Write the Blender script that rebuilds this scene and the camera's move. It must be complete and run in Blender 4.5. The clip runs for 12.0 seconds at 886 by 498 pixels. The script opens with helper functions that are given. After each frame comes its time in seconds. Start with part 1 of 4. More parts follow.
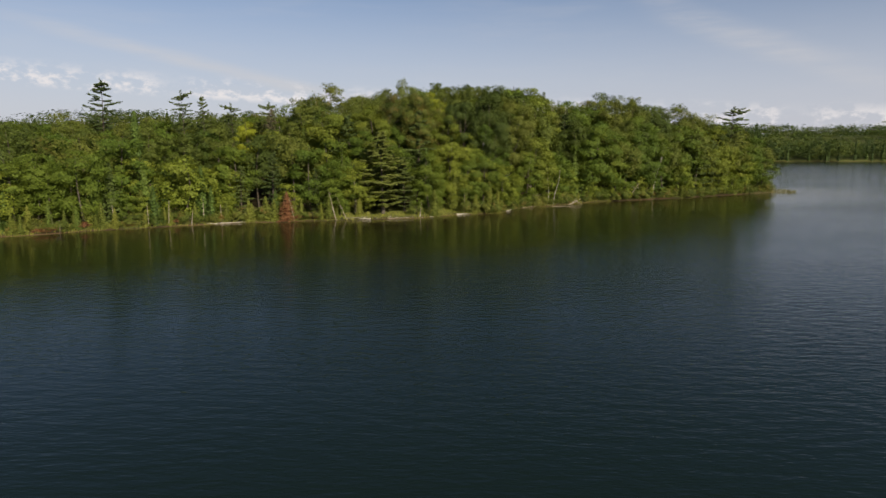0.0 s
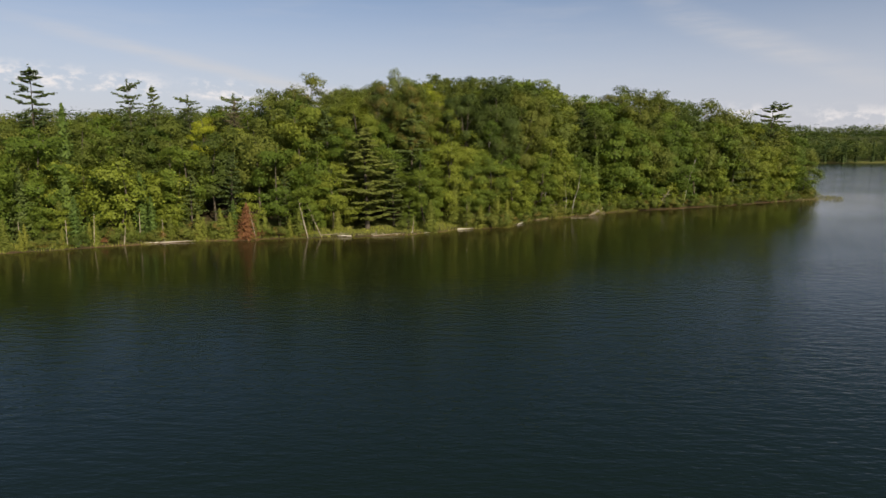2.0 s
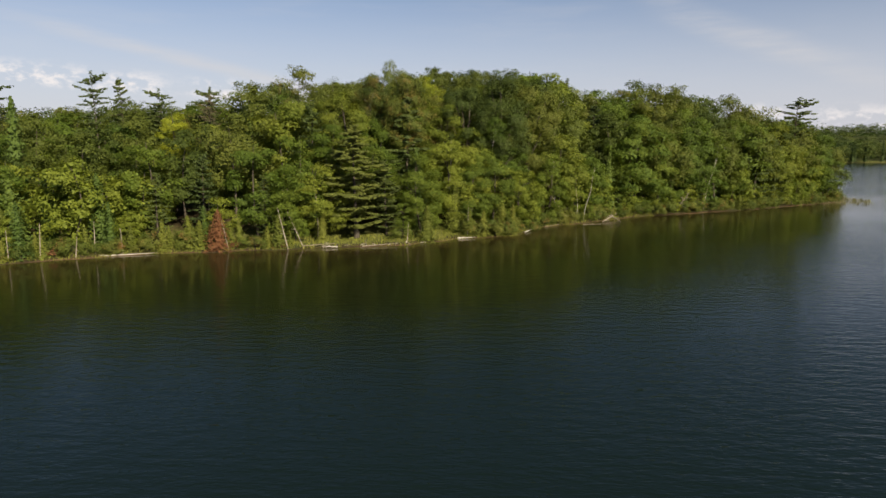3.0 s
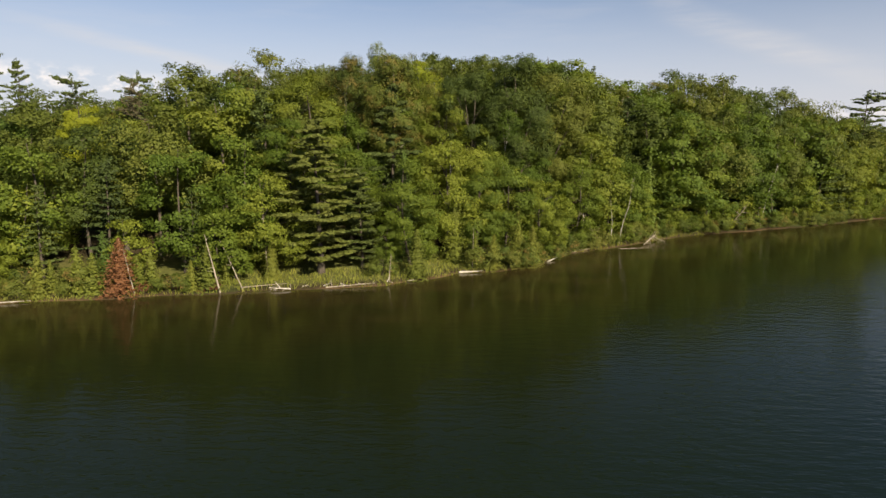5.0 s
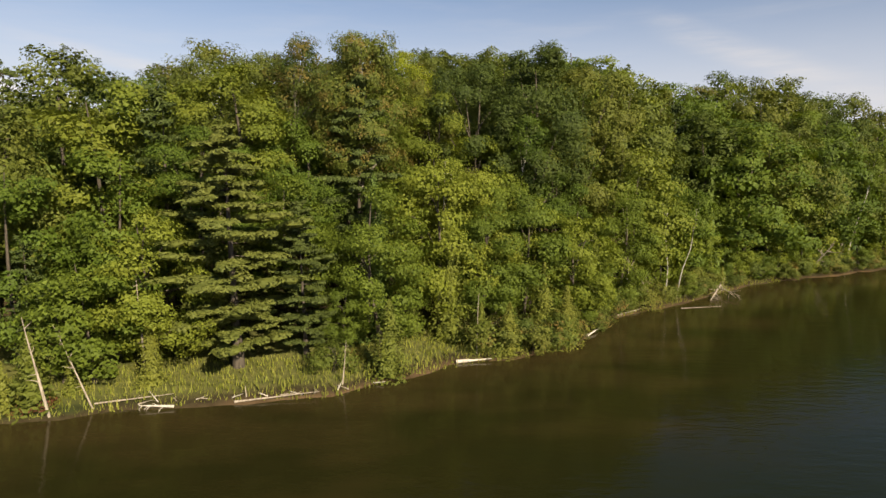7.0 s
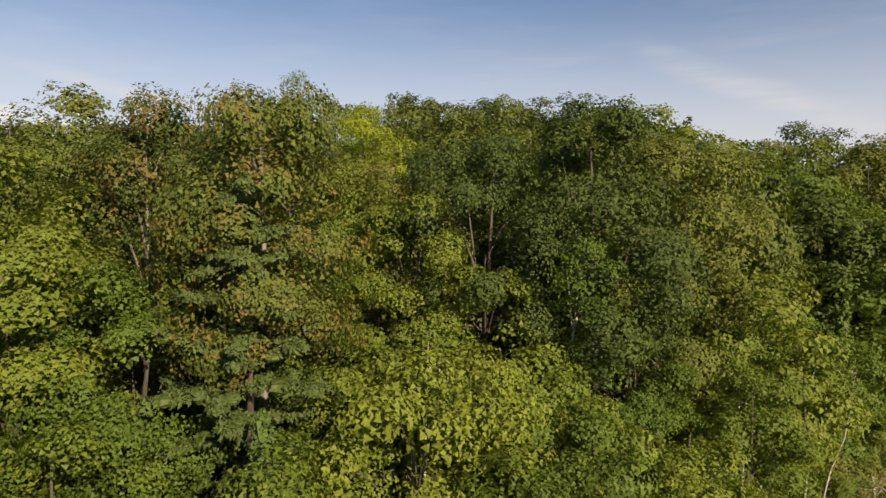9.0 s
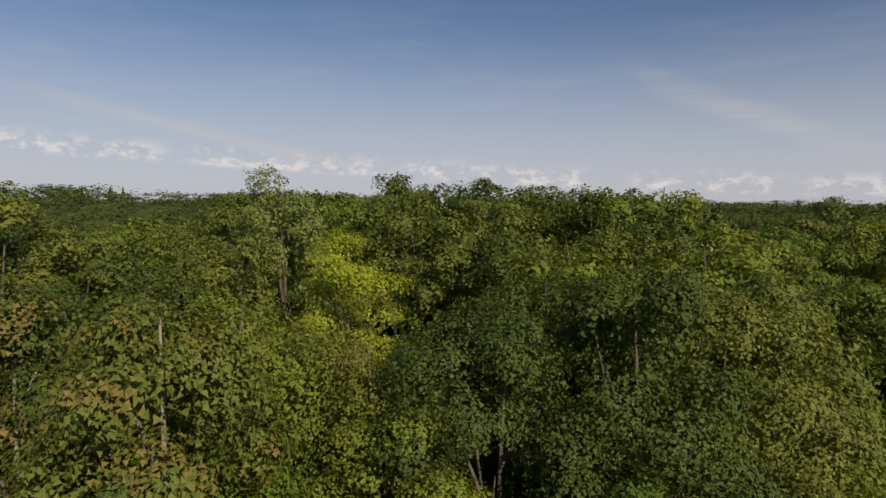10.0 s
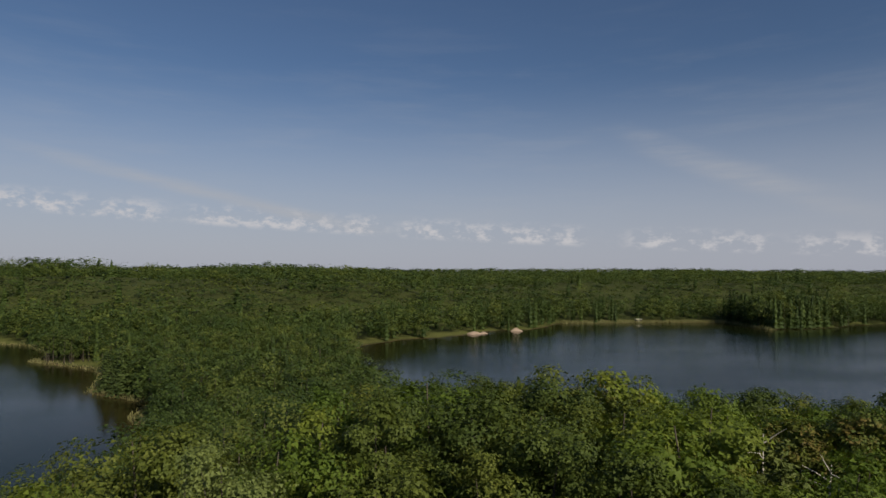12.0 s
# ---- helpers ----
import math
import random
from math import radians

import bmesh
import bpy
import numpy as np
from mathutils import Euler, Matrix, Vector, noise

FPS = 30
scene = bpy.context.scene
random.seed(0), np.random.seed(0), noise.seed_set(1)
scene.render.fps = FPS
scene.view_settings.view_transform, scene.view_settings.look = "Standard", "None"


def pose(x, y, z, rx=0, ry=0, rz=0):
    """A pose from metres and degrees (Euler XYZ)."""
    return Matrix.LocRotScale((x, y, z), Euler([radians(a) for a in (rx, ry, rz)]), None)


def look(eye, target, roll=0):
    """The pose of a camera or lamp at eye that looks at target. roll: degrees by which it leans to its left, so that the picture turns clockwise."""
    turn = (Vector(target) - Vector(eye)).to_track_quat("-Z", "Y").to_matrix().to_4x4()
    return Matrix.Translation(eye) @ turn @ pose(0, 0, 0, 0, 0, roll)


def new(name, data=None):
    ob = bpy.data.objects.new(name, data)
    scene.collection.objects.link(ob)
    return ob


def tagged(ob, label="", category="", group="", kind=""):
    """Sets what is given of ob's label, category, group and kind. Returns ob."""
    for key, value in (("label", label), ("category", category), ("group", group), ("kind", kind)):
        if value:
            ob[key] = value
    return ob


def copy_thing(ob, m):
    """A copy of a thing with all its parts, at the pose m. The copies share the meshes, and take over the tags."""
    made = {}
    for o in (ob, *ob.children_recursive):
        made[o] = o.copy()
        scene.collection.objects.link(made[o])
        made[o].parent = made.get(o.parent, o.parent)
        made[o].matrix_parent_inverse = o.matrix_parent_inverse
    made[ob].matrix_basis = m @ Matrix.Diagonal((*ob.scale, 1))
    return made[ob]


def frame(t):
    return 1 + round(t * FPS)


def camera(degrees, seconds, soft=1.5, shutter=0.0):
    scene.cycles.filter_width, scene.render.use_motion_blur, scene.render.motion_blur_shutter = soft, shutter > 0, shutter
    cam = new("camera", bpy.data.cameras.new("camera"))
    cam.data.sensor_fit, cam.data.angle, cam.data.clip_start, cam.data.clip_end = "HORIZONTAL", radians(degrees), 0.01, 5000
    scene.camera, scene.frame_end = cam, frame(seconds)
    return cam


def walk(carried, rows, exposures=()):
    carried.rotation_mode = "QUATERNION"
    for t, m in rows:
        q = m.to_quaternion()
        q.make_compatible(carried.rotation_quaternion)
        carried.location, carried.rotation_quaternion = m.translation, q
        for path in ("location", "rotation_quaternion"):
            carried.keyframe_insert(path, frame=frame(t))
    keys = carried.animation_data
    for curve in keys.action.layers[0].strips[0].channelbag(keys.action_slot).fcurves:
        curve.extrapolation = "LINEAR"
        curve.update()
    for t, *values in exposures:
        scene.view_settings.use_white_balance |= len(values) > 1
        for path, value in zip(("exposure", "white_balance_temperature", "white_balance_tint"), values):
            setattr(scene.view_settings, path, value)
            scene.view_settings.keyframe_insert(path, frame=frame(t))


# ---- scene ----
cam = camera(71.0, 12.0, soft=1.5)
# seconds, eye x y z, yaw, pitch, lean
ROWS = [
    (0, 0.50, 0.5, 14.30, 0.18, -9.34, 0.14),
    (0.5, 0.68, 6.6, 14.30, 0.24, -9.30, 0.10),
    (1, 0.85, 12.6, 14.30, 0.28, -9.27, 0.10),
    (1.5, 1.03, 18.4, 14.25, 0.31, -9.24, 0.14),
    (2, 1.21, 24.2, 14.20, 0.39, -9.26, 0.16),
    (2.5, 1.38, 30.0, 14.20, 0.47, -9.30, 0.17),
    (3, 1.56, 36.0, 14.20, 0.51, -9.33, 0.18),
    (5, 2.27, 61.5, 14.30, 0.92, -9.18, 0.23),
    (5.5, 2.45, 67.8, 14.35, 0.97, -9.08, 0.23),
    (6, 2.62, 74.1, 14.40, 1.04, -8.58, 0.21),
    (6.5, 2.80, 80.4, 14.50, 1.06, -8.10, 0.22),
    (8.5, 2.80, 108.8, 18.60, 0.68, -6.05, 0.30),
    (9, 2.79, 115.6, 21.60, 0.45, -5.21, 0.28),
    (9.5, 2.77, 121.0, 25.30, 0.28, -4.33, 0.31),
    (10, 2.76, 125.2, 28.90, 0.08, -3.29, 0.28),
    (10.5, 2.74, 128.6, 32.40, -0.15, -2.05, 0.29),
    (11, 2.73, 131.6, 35.80, -0.32, -0.69, 0.32),
    (11.5, 2.71, 134.4, 39.20, -0.35, 0.65, 0.32),
    (12, 2.70, 137.0, 42.50, -0.31, 2.08, 0.30),
]
EXPOSURES = [(0, 0.42, 6600, 9), (3, 0.58, 6750, 9), (6.5, 0.82, 7050, 10), (8.5, 0.86, 7250, 11), (9.5, 0.50, 6900, 10), (10.5, 0.02, 6600, 9), (12, -0.12, 6300, 8)]
walk(cam, [(t, pose(x, y, z, 90 + pitch, 0, yaw) @ pose(0, 0, 0, 0, 0, lean)) for t, x, y, z, yaw, pitch, lean in ROWS], EXPOSURES)

# ---------------------------------------------------------------- light
SUN_AZIMUTH, SUN_HEIGHT = radians(146), radians(30)   # clockwise from +y
SUN_STRENGTH, SKY_STRENGTH = 5.0, 0.06
sun = new("sun", bpy.data.lights.new("sun", "SUN"))
sun.data.energy, sun.data.angle, sun.data.color = SUN_STRENGTH, radians(0.6), (1.0, 0.88, 0.67)
to_sun = Vector((math.sin(SUN_AZIMUTH) * math.cos(SUN_HEIGHT), math.cos(SUN_AZIMUTH) * math.cos(SUN_HEIGHT), math.sin(SUN_HEIGHT)))
sun.matrix_world = look(to_sun * 300, (0, 0, 0))


class Nodes:
    """Short way to write node trees."""

    def __init__(self, tree):
        self.tree = tree
        tree.nodes.clear()

    def add(self, kind, _out=0, _set=(), **inputs):
        n = self.tree.nodes.new(kind)
        for k, v in dict(_set).items():
            if k == "operation":
                n.operation = v
            elif k == "interpolation_type":
                n.interpolation_type = v
            elif k == "data_type":
                n.data_type = v
            elif k == "blend_type":
                n.blend_type = v
            elif k == "attribute_name":
                n.attribute_name = v
        for k, v in inputs.items():
            slot = n.inputs[int(k[1:])] if k[0] == "i" and k[1:].isdigit() else n.inputs[k.replace("_", " ")]
            if isinstance(v, bpy.types.NodeSocket):
                self.tree.links.new(v, slot)
            else:
                slot.default_value = v
        return n.outputs[_out] if len(n.outputs) else None

    def math(self, op, a, b=0.0, c=0.0):
        return self.add("ShaderNodeMath", _set={"operation": op}, i0=a, i1=b, i2=c)

    def ramp(self, fac, stops):
        n = self.tree.nodes.new("ShaderNodeValToRGB")
        e = n.color_ramp.elements
        while len(e) < len(stops):
            e.new(0.5)
        for el, (p, col) in zip(e, stops):
            el.position, el.color = p, (*col, 1) if len(col) == 3 else col
        self.tree.links.new(fac, n.inputs[0])
        return n.outputs[0]

    def span(self, v, a, b, lo=0.0, hi=1.0):
        return self.add("ShaderNodeMapRange", _set={"interpolation_type": "SMOOTHSTEP"}, i0=v, i1=a, i2=b, i3=lo, i4=hi)

    def mix(self, fac, a, b, blend="MIX"):
        return self.add("ShaderNodeMix", 2, _set={"data_type": "RGBA", "blend_type": blend}, i0=fac, i6=a, i7=b)


world = bpy.data.worlds.new("sky")
scene.world = world
world.use_nodes = True
W = Nodes(world.node_tree)
way = W.add("ShaderNodeTexCoord", 0)
xyz = W.tree.nodes.new("ShaderNodeSeparateXYZ")
W.tree.links.new(way, xyz.inputs[0])
wx, wy, wz = xyz.outputs
clear = W.tree.nodes.new("ShaderNodeTexSky")
clear.sky_type, clear.sun_disc, clear.sun_elevation, clear.sun_rotation = "NISHITA", False, SUN_HEIGHT, SUN_AZIMUTH
clear.altitude, clear.air_density, clear.dust_density, clear.ozone_density = 300.0, 1.0, 0.8, 3.0
sky = clear.outputs[0]
flat = W.add("ShaderNodeCombineXYZ", X=wx, Y=wy, Z=W.math("MULTIPLY", wz, 1.7))
puff = W.add("ShaderNodeTexNoise", 0, Vector=flat, Scale=38.0, Detail=8.0, Roughness=0.65)
wisp = W.add("ShaderNodeTexNoise", 0, Vector=W.add("ShaderNodeMapping", Vector=way, Rotation=(0, radians(20), 0), Scale=(2.0, 2.0, 14.0)), Scale=2.2, Detail=5.0, Roughness=0.6)
# a row of small cumulus low over the horizon, a veil under it
slope = W.math("ADD", wz, W.math("MULTIPLY", wx, 0.048))
row = W.math("MULTIPLY", W.span(slope, 0.048, 0.058), W.span(slope, 0.090, 0.064))
cluster = W.add("ShaderNodeTexNoise", 0, Vector=W.add("ShaderNodeMapping", Vector=way, Scale=(1, 1, 0.2)), Scale=6.0, Detail=2.0)
cumulus = W.math("MULTIPLY", W.math("MULTIPLY", W.span(puff, 0.44, 0.62), row), W.span(cluster, 0.38, 0.52))
veil = W.math("MULTIPLY", W.span(wz, 0.32, 0.0), 0.84)
# two thin cirrus streaks and wisps higher up
streak_a = W.math("ABSOLUTE", W.math("SUBTRACT", W.math("ADD", wz, W.math("MULTIPLY", wx, 0.217)), 0.041))
streak_a = W.math("MULTIPLY", W.span(streak_a, 0.016, 0.0), W.math("MULTIPLY", W.span(wx, -0.62, -0.42), W.span(wx, -0.05, -0.25)))
streak_b = W.math("ABSOLUTE", W.math("SUBTRACT", W.math("ADD", wz, W.math("MULTIPLY", wx, 0.42)), 0.325))
streak_b = W.math("MULTIPLY", W.span(streak_b, 0.03, 0.0), W.math("MULTIPLY", W.span(wx, 0.25, 0.36), W.span(wx, 0.62, 0.45)))
cirrus = W.math("MULTIPLY", W.span(wisp, 0.45, 0.8), W.math("MULTIPLY", W.span(wz, 0.0, 0.1), W.span(wz, 0.5, 0.15)))
thin = W.math("ADD", W.math("MULTIPLY", W.math("ADD", streak_a, streak_b), W.span(wisp, 0.2, 0.75)), W.math("MULTIPLY", cirrus, 0.2))
tint = W.mix(veil, W.mix(1.0, sky, (0.96, 0.97, 1.05, 1), "MULTIPLY"), (7.1, 7.15, 8.2, 1))
tint = W.mix(W.math("MULTIPLY", W.math("MINIMUM", thin, 1.0), 0.6), tint, (7.7, 7.5, 7.7, 1))
tint = W.mix(W.math("MULTIPLY", cumulus, 0.8), tint, (10.6, 10.0, 10.0, 1))
back = W.add("ShaderNodeBackground", Color=tint, Strength=SKY_STRENGTH)
W.add("ShaderNodeOutputWorld", Surface=back)

# ---------------------------------------------------------------- materials


def material(name):
    m = bpy.data.materials.new(name)
    m.use_nodes = True
    return m, Nodes(m.node_tree)


def foliage(name, greens, odd=None, odd_share=0.0, joined=False, glow=0.3, gloss=0.25):
    """Leaves: tone by tree, by leaf and by patches; light passes through them in part."""
    m, N = material(name)
    leaf = N.add("ShaderNodeNewGeometry", "Random Per Island")
    tree = N.add("ShaderNodeAttribute", 2, _set={"attribute_name": "tone"}) if joined else N.add("ShaderNodeObjectInfo", "Random")
    place = N.add("ShaderNodeNewGeometry", "Position")
    patch = N.add("ShaderNodeTexNoise", 0, Vector=place, Scale=0.45, Detail=3.0)
    blend = N.math("ADD", N.math("MULTIPLY", tree, 0.72), N.math("MULTIPLY", patch, 0.5))
    blend = N.math("ADD", blend, N.math("MULTIPLY", leaf, 0.16))
    blend = N.math("SUBTRACT", blend, 0.18)
    col = N.ramp(blend, [(i / (len(greens) - 1), g) for i, g in enumerate(greens)])
    if odd:
        spots = N.add("ShaderNodeTexNoise", 0, Vector=place, Scale=0.6, Detail=2.0)
        fac = N.span(N.math("ADD", spots, N.math("MULTIPLY", leaf, 0.14)), 0.72 - odd_share, 0.94 - odd_share)
        col = N.mix(fac, col, (*odd, 1))
    col = N.mix(1.0, col, (0.93, 1.0, 1.12, 1), "MULTIPLY")
    fine = N.add("ShaderNodeTexNoise", 0, Vector=place, Scale=5.5, Detail=3.0)
    shade = N.math("ADD", 0.62, N.math("ADD", N.math("MULTIPLY", leaf, 0.28), N.math("MULTIPLY", fine, 0.5)))
    col = N.mix(1.0, col, N.add("ShaderNodeCombineColor", Red=shade, Green=shade, Blue=shade), "MULTIPLY")
    relief = N.add("ShaderNodeBump", Height=fine, Strength=0.8, Distance=0.12)
    bsdf = N.add("ShaderNodeBsdfPrincipled", Base_Color=col, Roughness=0.62, Specular_IOR_Level=gloss, Normal=relief)
    thru = N.add("ShaderNodeBsdfTranslucent", Color=N.mix(1.0, col, (1.25, 1.2, 0.6, 1), "MULTIPLY"))
    N.add("ShaderNodeOutputMaterial", Surface=N.add("ShaderNodeMixShader", i0=glow, i1=bsdf, i2=thru))
    return m


def bark(name, dark, light, scale=3.0, bands=False):
    m, N = material(name)
    place = N.add("ShaderNodeTexCoord", "Object")
    grain = N.add("ShaderNodeTexNoise", 0, Vector=N.add("ShaderNodeMapping", Vector=place, Scale=(scale * 3, scale * 3, scale * (6 if bands else 0.5))), Scale=1.0, Detail=5.0)
    blot = N.add("ShaderNodeTexNoise", 0, Vector=place, Scale=0.9, Detail=3.0)
    col = N.ramp(N.math("ADD", N.math("MULTIPLY", grain, 0.7), N.math("MULTIPLY", blot, 0.4)), [(0.35, dark), (0.62, light)])
    rough = N.add("ShaderNodeBump", Height=grain, Strength=0.6, Distance=0.03)
    b = N.add("ShaderNodeBsdfPrincipled", Base_Color=col, Roughness=0.85, Specular_IOR_Level=0.2, Normal=rough)
    N.add("ShaderNodeOutputMaterial", Surface=b)
    return m


OAK = foliage("oak_leaves", [(0.044, 0.065, 0.013), (0.076, 0.098, 0.015), (0.118, 0.134, 0.020), (0.158, 0.155, 0.025)])
MAPLE = foliage("maple_leaves", [(0.055, 0.088, 0.012), (0.096, 0.136, 0.015), (0.140, 0.173, 0.020), (0.192, 0.198, 0.024)], glow=0.36)
LIME = foliage("young_leaves", [(0.080, 0.112, 0.014), (0.128, 0.162, 0.018), (0.178, 0.202, 0.022), (0.226, 0.236, 0.030)], glow=0.38)
TURNING = foliage("turning_leaves", [(0.061, 0.082, 0.014), (0.099, 0.121, 0.018), (0.136, 0.141, 0.020)], odd=(0.168, 0.120, 0.027), odd_share=0.17)
YELLOW = foliage("yellow_leaves", [(0.187, 0.230, 0.017), (0.258, 0.300, 0.019), (0.300, 0.300, 0.024)], glow=0.4)
PALE = foliage("pale_leaves", [(0.110, 0.140, 0.032), (0.160, 0.185, 0.045), (0.205, 0.220, 0.065)], glow=0.35)
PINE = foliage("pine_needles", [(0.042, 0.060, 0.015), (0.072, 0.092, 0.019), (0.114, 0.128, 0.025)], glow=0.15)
# lit copy of the pine needles: sunlight put into a lighter, yellower colour
SUNLIT_PINE = foliage("sunlit_pine_needles", [(0.056, 0.072, 0.015), (0.101, 0.117, 0.022), (0.154, 0.154, 0.029)], glow=0.18)
FIR = foliage("fir_needles", [(0.043, 0.072, 0.014), (0.076, 0.111, 0.018), (0.119, 0.148, 0.022)], glow=0.18)
CEDAR = foliage("cedar_leaves", [(0.082, 0.096, 0.014), (0.133, 0.145, 0.020), (0.185, 0.180, 0.027)], glow=0.2)
RUST = foliage("dead_red_needles", [(0.110, 0.040, 0.018), (0.160, 0.060, 0.024), (0.200, 0.090, 0.035)], glow=0.15)
DUN = foliage("thin_brown_needles", [(0.075, 0.066, 0.030), (0.105, 0.085, 0.040), (0.130, 0.105, 0.050)], glow=0.15)
SHRUB = foliage("shrub_leaves", [(0.068, 0.093, 0.014), (0.114, 0.136, 0.020), (0.175, 0.169, 0.029)], odd=(0.244, 0.139, 0.040), odd_share=0.08)
WOODS = foliage("woodland_leaves", [(0.028, 0.047, 0.011), (0.049, 0.073, 0.014), (0.072, 0.098, 0.019), (0.099, 0.116, 0.020), (0.126, 0.136, 0.024)], joined=True)
GRASS = foliage("bank_grass", [(0.150, 0.175, 0.024), (0.240, 0.245, 0.037), (0.340, 0.300, 0.070)], joined=True, glow=0.35)
REED = foliage("pale_reed", [(0.15, 0.14, 0.05), (0.21, 0.19, 0.07), (0.27, 0.23, 0.10)], joined=True, glow=0.3)
BARK = bark("grey_bark", (0.030, 0.024, 0.018), (0.095, 0.080, 0.064))
PALE_BARK = bark("pale_aspen_bark", (0.07, 0.06, 0.05), (0.22, 0.20, 0.165))
BIRCH_BARK = bark("birch_bark", (0.10, 0.085, 0.07), (0.46, 0.43, 0.38), 2.0, True)
DEAD_WOOD = bark("bleached_dead_wood", (0.14, 0.115, 0.085), (0.36, 0.31, 0.25))
DRIFT = bark("white_driftwood", (0.26, 0.23, 0.19), (0.54, 0.50, 0.44))


def ground_material():
    m, N = material("forest_ground")
    place = N.add("ShaderNodeNewGeometry", "Position")
    at = N.tree.nodes.new("ShaderNodeSeparateXYZ")
    N.tree.links.new(place, at.inputs[0])
    litter = N.add("ShaderNodeTexNoise", 0, Vector=place, Scale=1.6, Detail=8.0, Roughness=0.7)
    patch = N.add("ShaderNodeTexNoise", 0, Vector=place, Scale=0.08, Detail=4.0)
    floor = N.ramp(litter, [(0.3, (0.020, 0.016, 0.009)), (0.55, (0.055, 0.042, 0.022)), (0.75, (0.095, 0.075, 0.040))])
    moss = N.ramp(litter, [(0.3, (0.020, 0.032, 0.010)), (0.7, (0.055, 0.065, 0.020))])
    col = N.mix(N.span(patch, 0.52, 0.66), floor, moss)
    col = N.mix(N.span(at.outputs[1], 250.0, 420.0, 0.0, 0.85), col, N.ramp(litter, [(0.3, (0.030, 0.042, 0.012)), (0.7, (0.085, 0.100, 0.028))]))
    turf = N.math("MULTIPLY", N.span(at.outputs[2], 0.15, 0.4), N.span(at.outputs[2], 2.2, 1.0))
    col = N.mix(N.math("MULTIPLY", turf, 0.85), col, N.ramp(litter, [(0.3, (0.065, 0.078, 0.020)), (0.7, (0.175, 0.175, 0.055))]))
    sand = N.ramp(litter, [(0.3, (0.09, 0.055, 0.028)), (0.7, (0.22, 0.145, 0.080))])
    col = N.mix(N.span(N.math("ADD", at.outputs[2], N.math("MULTIPLY", litter, 0.35)), 0.36, 0.16, 0.0, 0.9), col, N.mix(N.span(patch, 0.42, 0.58, 0.0, 0.8), sand, floor))
    b = N.add("ShaderNodeBsdfPrincipled", Base_Color=col, Roughness=0.95, Specular_IOR_Level=0.1,
              Normal=N.add("ShaderNodeBump", Height=litter, Strength=0.8, Distance=0.15))
    N.add("ShaderNodeOutputMaterial", Surface=b)
    return m


def water_material():
    """Lake water: brown over the shallow bed, green then blue-black with depth; wind ripples."""
    m, N = material("lake_water")
    place = N.add("ShaderNodeNewGeometry", "Position")
    depth = N.add("ShaderNodeAttribute", 2, _set={"attribute_name": "depth"})
    weed = N.add("ShaderNodeTexNoise", 0, Vector=N.add("ShaderNodeMapping", Vector=place, Rotation=(0, 0, radians(-25)), Scale=(0.10, 0.22, 1)), Scale=1.0, Detail=4.0)
    d = N.math("ADD", depth, N.math("MULTIPLY", N.math("SUBTRACT", weed, 0.5), 2.2))
    body = N.ramp(N.math("DIVIDE", d, 9.0), [(0.0, (0.034, 0.026, 0.009)), (0.09, (0.016, 0.0155, 0.0045)), (0.28, (0.0102, 0.0134, 0.0040)), (0.72, (0.0072, 0.0120, 0.0044)), (1.0, (0.0060, 0.0122, 0.0105))])
    long = N.add("ShaderNodeMapping", Vector=place, Rotation=(0, 0, radians(14)), Scale=(0.45, 1.25, 1))
    small = N.add("ShaderNodeTexNoise", 0, Vector=long, Scale=1.15, Detail=3.0, Roughness=0.55)
    fine = N.add("ShaderNodeTexNoise", 0, Vector=long, Scale=3.8, Detail=2.0)
    gust = N.add("ShaderNodeTexNoise", 0, Vector=N.add("ShaderNodeMapping", Vector=place, Scale=(0.010, 0.022, 1)), Scale=1.0, Detail=3.0)
    open_water = N.span(depth, 0.6, 8.0, 0.34, 1.0)
    wind = N.math("MULTIPLY", N.span(gust, 0.3, 0.7, 0.5, 1.1), open_water)
    height = N.math("MULTIPLY", N.math("ADD", small, N.math("MULTIPLY", fine, 0.3)), wind)
    b = N.add("ShaderNodeBsdfPrincipled", Base_Color=body, Roughness=N.math("ADD", 0.06, N.math("MULTIPLY", wind, 0.05)), IOR=1.333, Specular_IOR_Level=0.17,
              Normal=N.add("ShaderNodeBump", Height=height, Strength=1.0, Distance=0.085))
    N.add("ShaderNodeOutputMaterial", Surface=b)
    return m


def plain(name, colour, rough=0.7, grain=8.0):
    m, N = material(name)
    n = N.add("ShaderNodeTexNoise", 0, Vector=N.add("ShaderNodeTexCoord", "Object"), Scale=grain, Detail=4.0)
    col = N.mix(N.span(n, 0.3, 0.7), (*[c * 0.75 for c in colour], 1), (*colour, 1))
    N.add("ShaderNodeOutputMaterial", Surface=N.add("ShaderNodeBsdfPrincipled", Base_Color=col, Roughness=rough))
    return m


# ---------------------------------------------------------------- plan of land and water
# outline of the main land: near shore from west to east, round the point, back along the bay
SHORE = [(-900, -40), (-400, 10), (-200, 45), (-120, 72), (-80, 90), (-57, 107), (-39, 117), (-29, 119.5), (-21, 121.3), (-15, 123.5), (-5, 125.3),
         (-2, 128), (4, 132.6), (12, 135.8), (17, 146), (27, 153.3), (41, 165.5), (59, 174), (74, 182), (92, 194), (106, 202), (110, 209)]
BACK = [(103, 221), (82, 236), (56, 262), (30, 280), (0, 300), (-20, 340), (-32, 400), (-44, 432), (-42, 499), (-3, 531), (23, 561), (66, 591),
        (84, 615), (107, 652), (180, 664), (249, 668), (252, 602), (288, 612), (365, 646), (470, 668), (700, 640), (1200, 520), (2500, 300)]
FAR = [(4500, 300), (4500, 4800), (-4500, 4800), (-4500, -40)]
